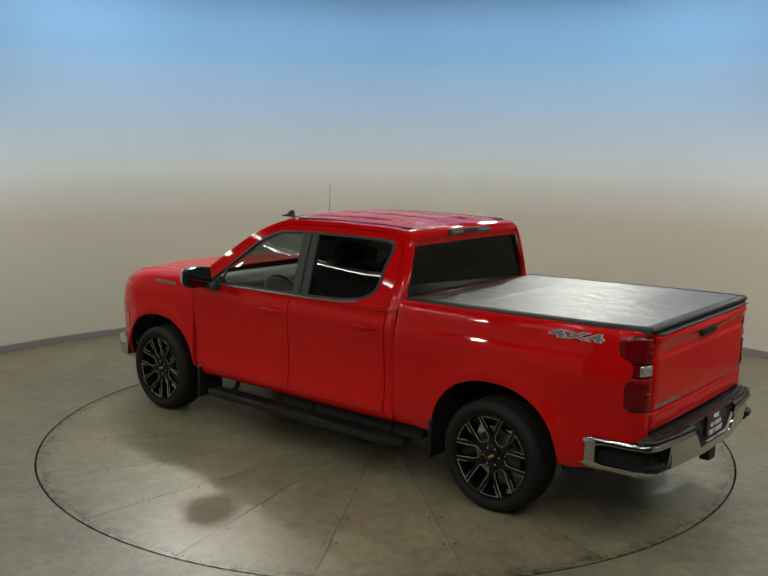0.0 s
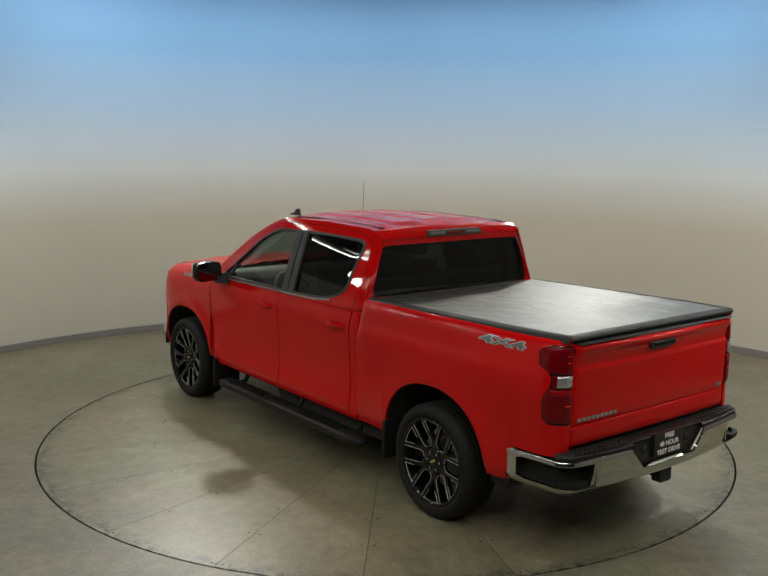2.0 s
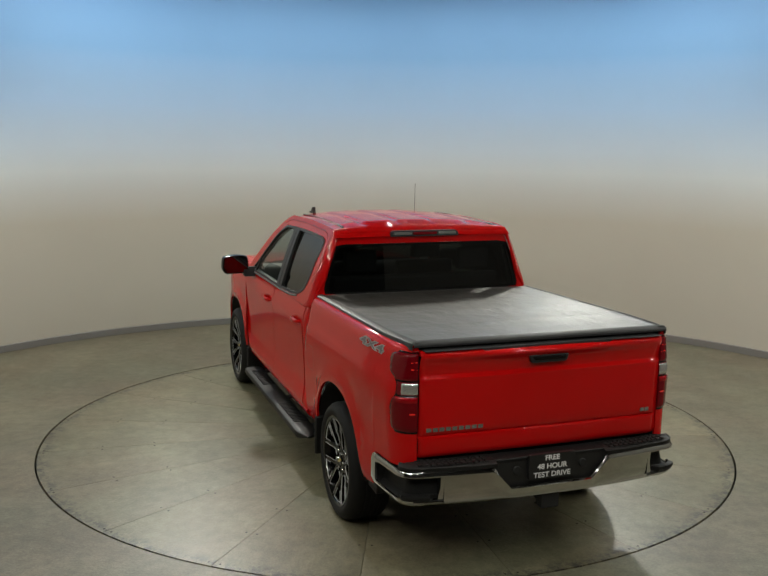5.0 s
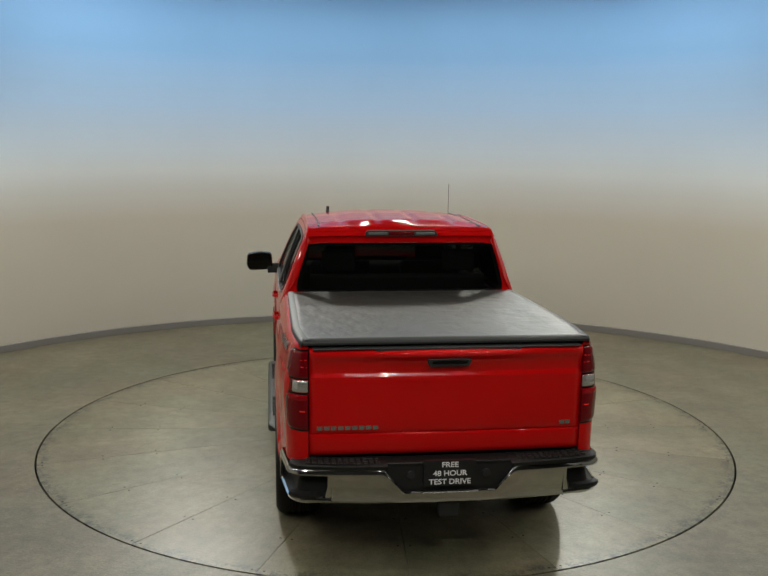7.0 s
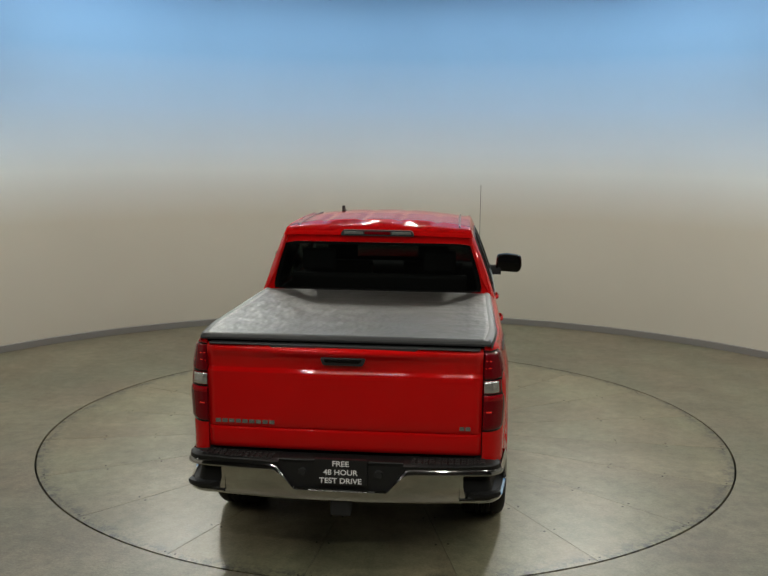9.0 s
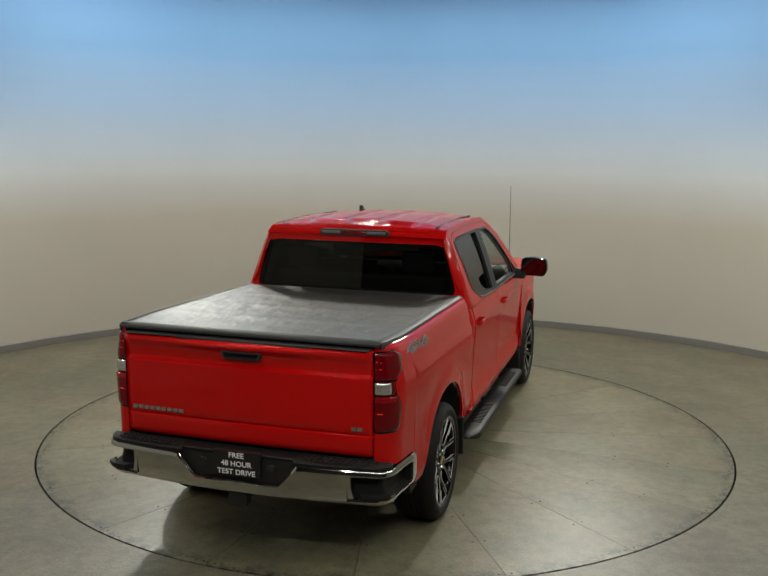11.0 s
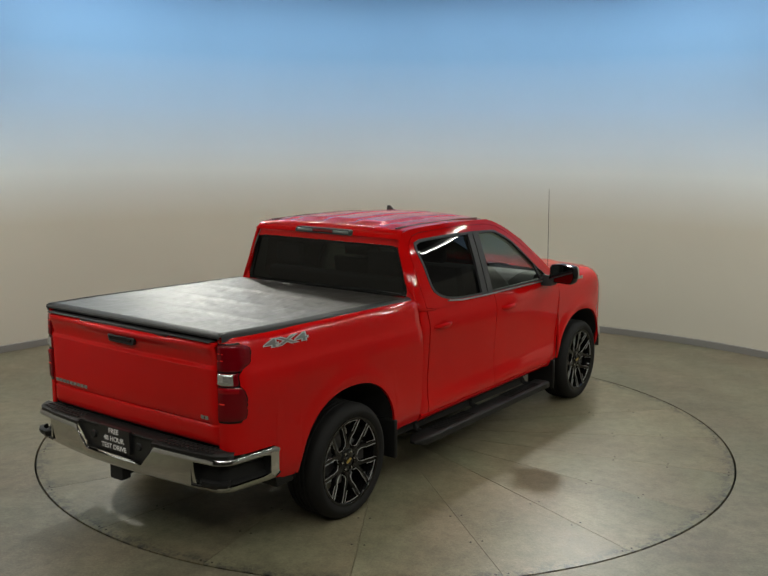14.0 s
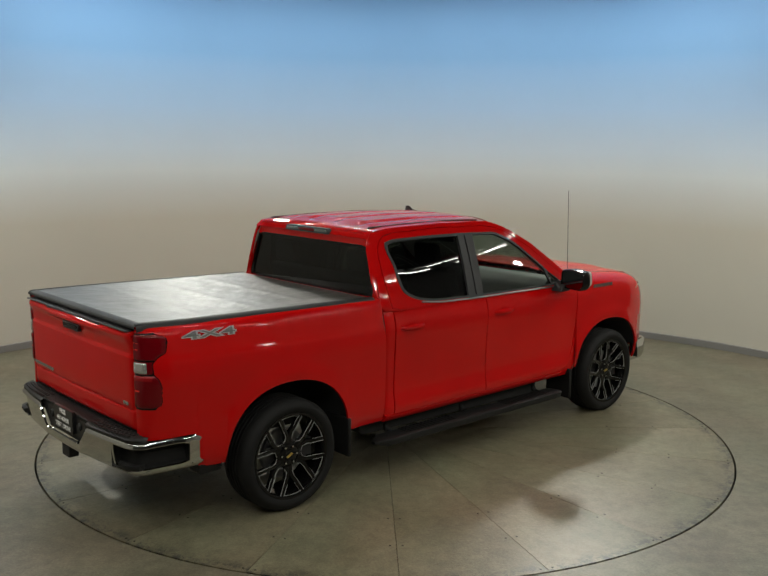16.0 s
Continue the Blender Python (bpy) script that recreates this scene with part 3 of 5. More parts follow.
    # milled arc along the rim between the arms
    arc = [((rim_in - 0.002) * math.cos(a), (rim_in - 0.002) * math.sin(a)) for a in (radians(-15 + 30 * k / 8) for k in range(9))]
    bar(edge, arc, [-0.004] * 9, [0.0012] * 9, 0.004)
    bmesh.ops.recalc_face_normals(spoke, faces=spoke.faces)
    bmesh.ops.recalc_face_normals(edge, faces=edge.faces)
    out.append(("spoke", spoke, M_GLOSS, "forked gloss black spoke"))
    out.append(("milled_edge", edge, M_MILLED, "bright milled edge of the spoke"))
    bm = bmesh.new()
    lathe(bm, [(0.0, 0.010), (0.007, 0.010), (0.0095, 0.006), (0.0095, -0.01)], 6)
    bmesh.ops.remove_doubles(bm, verts=bm.verts, dist=1e-5)
    out.append(("lug_nut", bm, M_CHROME, "chrome lug nut"))
    bm = bmesh.new()
    prism(bm, rounded([(-0.026, -0.008), (0.022, -0.008), (0.026, 0.008), (-0.022, 0.008)], 0.003), 1, hub_y + 0.004, hub_y + 0.009)
    out.append(("emblem", bm, M_GOLD, "small gold emblem"))
    bm = bmesh.new()
    lathe(bm, [(0.0, -0.10), (0.175, -0.10), (0.18, -0.11), (0.18, -0.13), (0.0, -0.13)], 40)
    bmesh.ops.remove_doubles(bm, verts=bm.verts, dist=1e-5)
    out.append(("brake_disc", bm, M_STEEL, "dull steel brake disc"))
    bm = bmesh.new()
    box(bm, -0.21, -0.10, -0.13, -0.06, -0.08, 0.08)
    out.append(("brake_caliper", bm, M_UNDER, ""))
    return out


def build_wheels(truck):
    first = {}
    for x in (AXLE, -AXLE):
        for side in (1, -1):
            wheel = new("wheel")
            wheel.parent = truck
            spin = 14 if x > 0 else 31
            wheel.matrix_basis = pose(x, side * WHEEL_Y, HUB_Z, 0, 0, 0 if side > 0 else 180) @ pose(0, 0, 0, 0, spin, 0)
            if not first:
                for name, bm, mat, label in wheel_meshes():
                    o = part(name, bm, mat, wheel, label, angle=40)
                    first[name] = o
                olds = list(first.items())
            else:
                olds = []
                for name, o in first.items():
                    c = new(name, o.data)
                    c.parent = wheel
                    if "label" in o.keys():
                        c["label"] = o["label"]
                    if name in ("spoke", "milled_edge", "lug_nut"):
                        olds.append((name, c))
                    if name == "brake_caliper":
                        c.matrix_basis = pose(0, 0, 0, 0, -spin, 0)
            for name in ("spoke", "milled_edge", "lug_nut"):
                base = first[name]
                for k in range(6):
                    m = pose(0, 0, 0, 0, 60 * k, 0)
                    if name == "lug_nut":
                        m = pose(0, 0, 0, 0, 60 * k + 30, 0) @ pose(0.063, -0.036, 0)
                    if k == 0:
                        o = base if wheel == base.parent else [c for n, c in olds if n == name][0]
                    else:
                        o = new(name, base.data)
                        o.parent = wheel
                        if "label" in base.keys():
                            o["label"] = base["label"]
                    o.matrix_basis = m


def build_sides(truck):
    bed = smooth_line(BED_SECTION)
    door = smooth_line(DOOR_SECTION)
    fender = smooth_line(FENDER_SECTION)
    for side in (1, -1):
        # bed side, from the tailgate round the corner to the cab
        cols, bots = [], []
        s = 0.0
        s_arch0 = -AXLE - 0.515 + BED_S0
        corner_end = 0.07 + CORNER_L
        for k in range(15):
            cols.append(corner_end * k / 14)
            bots.append(0.70)
        for x, b in ((-2.70, 0.70), (-2.60, 0.70), (-2.585, 0.66), (-2.572, 0.475), (-2.53, 0.46), (-2.45, 0.46)):
            cols.append(x + BED_S0)
            bots.append(b)
        for x in arch_columns(-AXLE):
            cols.append(x + BED_S0)
            bots.append(arch_z(x, -AXLE))
        for x in (-1.30, -1.2, -1.1, -1.03, -1.0):
            cols.append(x + BED_S0)
            bots.append(0.46)

        def put_bed(s, w, z):
            x, y = bed_plan(s, w)
            lift = 0.022 * max(0.0, min(1.0, (-1.0 - x) / 1.9)) * max(0, (z - 1.0) / 0.385)
            y += flare(x, z, -AXLE) if s > 0.2 else 0.0
            if x > -1.09:
                y -= 0.022 * ((x + 1.09) / 0.09) ** 2 * min(1.0, max(0.0, (z - 0.9) / 0.3))
            return x, y, z + lift
        skin("bed_side", cols, bots, bed, put_bed, truck, side)

        # doors
        def put_door(x, y, z):
            return x, y - 0.006 * max(0, (-0.6 - x)), z
        zd = 0.500
        cols = [-0.893 + (0.128 + 0.893) * k / 18 for k in range(19)]
        skin("rear_door", cols, [zd] * 19, door, put_door, truck, side)
        cols, bots = [], []
        for k in range(21):
            x = 0.136 + (1.0 - 0.136) * k / 8 if k < 9 else 1.0 + 0.347 * (k - 8) / 12
            cols.append(x)
            bots.append(lerp_table(DOOR_FOOT, x))
        skin("front_door", cols, bots, door, put_door, truck, side)
        # sill below the doors
        bm = bmesh.new()
        line = [p for p in door if p.y < zd - 0.006]
        rows = []
        for x in (-0.985, -0.6, 0.0, 0.6, 1.0, 1.16):
            rows.append([(x, side * (p.x - 0.003), p.y) for p in line] + [(x, side * 0.90, zd + 0.02)])
        grid(bm, rows)
        solid(part("sill", bm, M_RED, truck), 0.01, 0)
        # lower cab corner behind the rear door
        cols = [-0.985, -0.97, -0.94, -0.901]
        skin("cab_corner", cols, [0.46] * 4, door, lambda x, y, z: (x, y - 0.006 - 0.018 * max(0, (-0.94 - x) / 0.045) ** 2, z), truck, side)
        # foot of the fender behind the front wheel, below the door's curved edge
        cols = [1.165, 1.20, 1.24, 1.27, 1.30, 1.32, 1.335, 1.348, 1.3565]
        skin("fender_foot", cols, [0.442] * 9, fender, lambda x, y, z: (x, y - 0.006, z), truck, side, rows=10, tops=[lerp_table(DOOR_FOOT, x) - 0.007 for x in cols[:-1]] + [1.0])
        # front fender
        cols, bots = [1.353], [0.90]
        cols += arch_columns(AXLE)
        bots += [arch_z(x, AXLE, 0.912) for x in arch_columns(AXLE)]
        cols[1], bots[1] = 1.3585, 0.62
        for x in (2.42, 2.50, 2.58, 2.66, 2.72, 2.76):
            cols.append(x)
            bots.append(0.585)

        def put_fender(x, y, z):
            u = max(0.0, (x - 2.05) / 0.75)
            y = y + flare(x, z, AXLE) - 0.27 * u ** 2.6
            z2 = z - nose_drop(x) * max(0.0, (z - 0.9) / 0.45)
            return x - 0.11 * u ** 2 * max(0.0, (z - 0.95) / 0.4), y, z2
        skin("front_fender", cols, bots, fender, put_fender, truck, side)

        # mouth of the wheel openings: liners
        for cx in (AXLE, -AXLE):
            bm = bmesh.new()
            rows = []
            for k in range(25):
                a = math.pi * k / 24
                rows.append([(cx + 0.545 * math.cos(a), side * y, 0.44 + 0.50 * math.sin(a)) for y in (0.945, 0.50)])
            grid(bm, rows)
            inner = [bm.verts.new((cx + 0.545 * math.cos(math.pi * k / 24), side * 0.50, 0.44 + 0.50 * math.sin(math.pi * k / 24))) for k in range(25)]
            bm.faces.new(inner)
            part("wheel_liner", bm, M_UNDER, truck)

        # upper door frames and cab side round the windows
        n = 72
        cen, st = (0.05, 1.53), 3.0

        def put_side(x, z):
            yy = glass_y(z)
            yy -= 0.05 * max(0.0, (-0.955 - x) / 0.065) ** 1.5
            return x, side * yy, z
        dlo = about(smooth_closed(DLO), n, cen, st)
        du = about(DOOR_UPPER, n, cen, st)
        du_gap = [(cen[0] + (x - cen[0]) * 1.006, cen[1] + (z - cen[1]) * 1.012) for x, z in du]
        cs = about(CAB_SIDE, n, cen, st)
        bm = bmesh.new()
        ring(bm, du, dlo, put_side)
        bmesh.ops.recalc_face_normals(bm, faces=bm.faces)
        solid(part("door_frame", bm, M_RED, truck, angle=60), 0.02, 0)
        bm = bmesh.new()
        ring(bm, cs, du_gap, put_side)
        bmesh.ops.recalc_face_normals(bm, faces=bm.faces)
        solid(part("cab_side", bm, M_RED, truck, angle=60), 0.02, 0)
        bm = bmesh.new()                                    # dark seal behind the seam
        ring(bm, [(cen[0] + (x - cen[0]) * 1.03, cen[1] + (z - cen[1]) * 1.03) for x, z in du], [(cen[0] + (x - cen[0]) * 0.97, cen[1] + (z - cen[1]) * 0.97) for x, z in du],
             lambda x, z: (x, side * (glass_y(z) - 0.018), z))
        part("door_seal", bm, M_UNDER, truck)
        bm = bmesh.new()                                    # grey trim on the inside of the pillars
        ring(bm, cs, dlo, lambda x, z: (x * 0.985, side * (glass_y(z) - 0.035), z - 0.004))
        part("pillar_trim", bm, M_LINER, truck, "pale grey pillar trim")
        # black surround of the side windows
        inner = [(cen[0] + (x - cen[0]) * 0.972, cen[1] + (z - cen[1]) * 0.93) for x, z in dlo]
        bm = bmesh.new()
        ring(bm, dlo, inner, lambda x, z: (x, side * (glass_y(z) + 0.004), z))
        bmesh.ops.recalc_face_normals(bm, faces=bm.faces)
        solid(part("window_surround", bm, M_TRIM, truck, "satin black window surround"), 0.022, 0)
        # bright strip along the belt
        bm = bmesh.new()
        tube(bm, [(x, side * (glass_y(z) + 0.014), z) for x, z in ((-0.60, 1.326), (-0.40, 1.305), (-0.08, 1.297), (0.5, 1.293), (1.10, 1.290))], 0.007, 6)
        part("belt_strip", bm, M_STEEL, truck, "dark bright-metal belt strip")
        # pillar between the doors, quarter post, panes
        for x0, x1, x2, x3 in ((-0.075, 0.005, 0.005 + 0.02, -0.045), (0.018, 0.098, 0.128, 0.040)):
            bm = bmesh.new()
            lo, hi = 1.30, 1.80
            q = [(x0, lo), (x1, lo), (x2, hi), (x3, hi)]
            rows = []
            for k in range(7):
                f = k / 6
                z = lo + (hi - lo) * f
                a = q[0][0] + (q[3][0] - q[0][0]) * f
                b = q[1][0] + (q[2][0] - q[1][0]) * f
                rows.append([(a, side * (glass_y(z) + 0.006), z), (b, side * (glass_y(z) + 0.006), z)])
            grid(bm, rows)
            solid(part("door_pillar", bm, M_TRIM, truck, "satin black door pillar"), 0.02, 0)
        bm = bmesh.new()
        grid(bm, [[(x, side * (glass_y(z) + 0.005), z), (x + 0.025, side * (glass_y(z) + 0.005), z)] for x, z in ((1.0, 1.30), (0.965, 1.36), (0.93, 1.45))])
        solid(part("quarter_post", bm, M_TRIM, truck), 0.015, 0)
        for name, x0, x1, mat, label in (("rear_side_window", -0.9, -0.02, M_PRIVACY, "dark tinted rear side window"), ("front_side_window", 0.06, 1.2, M_GLASS, "clear front side window")):
            bm = bmesh.new()
            rows = []
            edge = [(cen[0] + (x - cen[0]) * 0.985, cen[1] + (z - cen[1]) * 0.97) for x, z in dlo]
            for k in range(33):
                x = x0 + (x1 - x0) * k / 32
                zs = []
                for (ax, az), (bx, bz) in zip(edge, edge[1:] + edge[:1]):
                    if (ax - x) * (bx - x) <= 0 and ax != bx:
                        zs.append(az + (bz - az) * (x - ax) / (bx - ax))
                if len(zs) >= 2 and max(zs) - min(zs) > 0.01:
                    rows.append([(x, side * (glass_y(z) - 0.012 + 0.006 * math.sin(math.pi * j / 8)), z) for j in range(9) for z in (min(zs) + (max(zs) - min(zs)) * j / 8,)])
            grid(bm, rows)
            orient(bm, (0, side, 0))
            part(name, bm, mat, truck, label).visible_shadow = False

        # door handles
        for hx in (-0.72, 0.335):
            bm = bmesh.new()
            rows = []
            for k in range(13):
                u = -1 + 2 * k / 12
                x = hx + 0.125 * u
                h = 0.021 * (1 - 0.55 * abs(u) ** 3)
                out_y = 0.962 + 0.036 * (1 - abs(u) ** 4)
                rows.append([(x, side * (out_y - 0.012), 1.153 + h), (x, side * out_y, 1.153 + 0.6 * h), (x, side * out_y, 1.153 - 0.6 * h), (x, side * (out_y - 0.012), 1.153 - h),
                             (x, side * (out_y - 0.022), 1.153)])
            rows = [r + [r[0]] for r in rows]
            grid(bm, rows)
            bmesh.ops.remove_doubles(bm, verts=bm.verts, dist=1e-5)
            bmesh.ops.recalc_face_normals(bm, faces=bm.faces)
            part("door_handle", bm, M_RED, truck, "red pull handle", angle=60)
            bm = bmesh.new()
            prof = [(hx + 0.055 * math.cos(a), 1.150 + 0.042 * math.sin(a)) for a in (2 * math.pi * k / 20 for k in range(20))]
            vs = [bm.verts.new((x, side * 0.9635, z)) for x, z in prof]
            bm.faces.new(vs)
            part("handle_cup", bm, M_RED, truck)

        # mud flaps, running board
        for x0, x1, y0, y1, z0, z1 in ((-1.375, -1.345, 0.70, 0.985, 0.27, 0.56), (1.27, 1.30, 0.70, 0.975, 0.22, 0.50)):
            bm = bmesh.new()
            box(bm, x0, x1, min(side * y0, side * y1), max(side * y0, side * y1), z0, z1)
            bevelled(part("mud_flap", bm, M_PLASTIC, truck, "black plastic mud flap"), 0.012)
        board = new("running_board")
        board.parent = truck
        board["label"] = "black running board with ribbed step pads"
        bm = bmesh.new()
        rows = []
        for k in range(25):
            u = -1 + 2 * k / 24
            x = 0.02 + 1.13 * u
            squeeze = 1 - 0.75 * max(0, (abs(u) - 0.94) / 0.06) ** 2
            sec = []
            for j in range(14):
                a = 2 * math.pi * j / 14
                ca, sa = math.cos(a), math.sin(a)
                sec.append((x, side * (0.955 + 0.085 * squeeze * math.copysign(abs(ca) ** 0.55, ca)), 0.315 + 0.035 * squeeze * math.copysign(abs(sa) ** 0.55, sa)))
            rows.append(sec + [sec[0]])
        grid(bm, rows)
        bmesh.ops.remove_doubles(bm, verts=bm.verts, dist=1e-5)
        bmesh.ops.recalc_face_normals(bm, faces=bm.faces)
        part("step_bar", bm, M_PLASTIC, board)
        for px in (-0.55, 0.62):
            bm = bmesh.new()
            rows = []
            for k in range(14):
                x = px - 0.26 + 0.04 * k
                for dx, z in ((0.0, 0.346), (0.003, 0.355), (0.021, 0.355), (0.024, 0.346)):
                    rows.append([(x + dx, side * 0.895, z), (x + dx, side * 1.005, z)])
            grid(bm, rows)
            orient(bm, (0, 0, 1))
            part("step_pad", bm, M_PLASTIC, board, "ribbed black step pad", smooth=False)
        for px in (-0.85, 0.0, 0.95):
            bm = bmesh.new()
            tube(bm, [(px, side * 0.90, 0.31), (px, side * 0.82, 0.33), (px, side * 0.74, 0.46)], 0.022, 8)
            part("bracket", bm, M_UNDER, board)

        # tail lamp wrapping the corner
        lamp = new("tail_lamp")
        lamp.parent = truck
        lamp["label"] = "dark red wrap-round tail lamp"
        s_side = [(0.885, 0.215), (0.895, 0.245), (0.93, 0.255), (1.02, 0.252), (1.07, 0.235), (1.10, 0.208), (1.165, 0.203), (1.20, 0.235), (1.225, 0.285), (1.30, 0.300), (1.325, 0.29), (1.345, 0.23)]

        def lamp_rows(z0, z1, n, s_in, off, cap=9, grow=0.0):
            rows = []
            for k in range(n + 1):
                z = z0 + (z1 - z0) * k / n
                s1 = min(lerp_table(s_side, z) + grow, cap)
                w = min(p.x for p in [min(bed, key=lambda q: abs(q.y - z))])
                row = []
                for j in range(15):
                    s = s_in + (s1 - s_in) * j / 14
                    x, y = bed_plan(s, w)
                    e = 0.02
                    xa, ya = bed_plan(max(0, s - e), w)
                    xb, yb = bed_plan(s + e, w)
                    t = Vector((xb - xa, yb - ya)).normalized()
                    bulge = off * min(1.0, (j + 0.3) / 1.5, (14.3 - j) / 1.5, (k + 0.3) / 1.5, (n + 0.3 - k) / 1.5)
                    row.append((x - t.y * bulge, side * (y + t.x * bulge), z + 0.018))
                rows.append(row)
            return rows
        bm = bmesh.new()
        grid(bm, lamp_rows(0.876, 1.353, 40, 0.0, 0.004, grow=0.006))
        orient(bm, (-1, side, 0))
        part("gasket", bm, M_GLOSS, lamp, "black gasket round the lamp")
        for name, z0, z1, off, mat in (("upper_lens", 1.185, 1.345, 0.011, M_REDLENS), ("lower_lens", 0.885, 1.095, 0.011, M_REDLENS)):
            bm = bmesh.new()
            grid(bm, lamp_rows(z0, z1, 16, 0.0, off))
            orient(bm, (-1, side, 0))
            part(name, bm, mat, lamp, "dark red lens")
        bm = bmesh.new()
        grid(bm, lamp_rows(1.097, 1.183, 8, 0.0, 0.008))
        bmesh.ops.recalc_face_normals(bm, faces=bm.faces)
        part("lamp_housing", bm, M_REDLENS, lamp, "smoked red housing")
        bm = bmesh.new()
        grid(bm, lamp_rows(1.102, 1.178, 8, 0.012, 0.012, 0.18))
        bmesh.ops.recalc_face_normals(bm, faces=bm.faces)
        part("reversing_lens", bm, M_WHITELENS, lamp, "clear reversing lens")
        for z0, z1, s0, s1 in ((1.288, 1.302, 0.055, 0.085), (1.288, 1.298, 0.10, 0.118), (1.245, 1.258, 0.045, 0.072), (1.248, 1.260, 0.088, 0.115),
                               (0.985, 1.004, 0.075, 0.118), (0.988, 0.998, 0.045, 0.058)):
            bm = bmesh.new()
            grid(bm, lamp_rows(z0, z1, 3, s0, 0.0145, s1))
            bmesh.ops.recalc_face_normals(bm, faces=bm.faces)
            part("reflector", bm, M_REDBRIGHT, lamp, "bright red reflector")
        # sloping upper facet of the lower lens
        bm = bmesh.new()
        grid(bm, lamp_rows(1.052, 1.092, 5, 0.02, 0.0135, 0.215))
        orient(bm, (-1, side, 0))
        part("upper_facet", bm, M_REDFACET, lamp, "brighter red facet")

        # 4X4 decal: pale outline below, grey figures above
        for off, bold, mat, nm, label in ((0.0, 0.075, M_DECALEDGE, "decal_outline", "silver decal edge"), (0.0012, 0.012, M_DECALGREY, "decal_lettering", "grey 4X4 lettering")):
            ob = lettering("4X4", 0.150, 0.0004, nm, mat, truck, Matrix.Identity(4), label, bold)
            for v in ob.data.vertices:
                xx = -2.475 - side * v.co.x * 1.42
                zz = 1.328 + v.co.y * 0.43
                w = bed_plan(xx + BED_S0, min(bed, key=lambda q: abs(q.y - (zz - 0.016))).x)[1]
                v.co = (xx, side * (w + 0.004 + off), zz)
        # slits of badge on the fender top: plain silver bars
        for k in range(9):
            bm = bmesh.new()
            x = 1.60 + 0.034 * k
            box(bm, x, x + 0.026, min(side * 0.9495, side * 0.958), max(side * 0.9495, side * 0.960), 1.222, 1.252)
            part("badge_bar", bm, M_CHROME, truck, "silver badge bar")


def smooth_closed(points, per=5):
    n = len(points)
    out = []
    for i in range(n):
        p0, p1, p2, p3 = (Vector(points[(i + j) % n]) for j in (-1, 0, 1, 2))
        sharp = (p2 - p1).length > 0.3
        for k in range(per):
            t = k / per
            q = p1.lerp(p2, t) if sharp else 0.5 * (2 * p1 + (p2 - p0) * t + (2 * p0 - 5 * p1 + 4 * p2 - p3) * t * t + (3 * p1 - p0 - 3 * p2 + p3) * t ** 3)
            out.append(tuple(q))
    return out


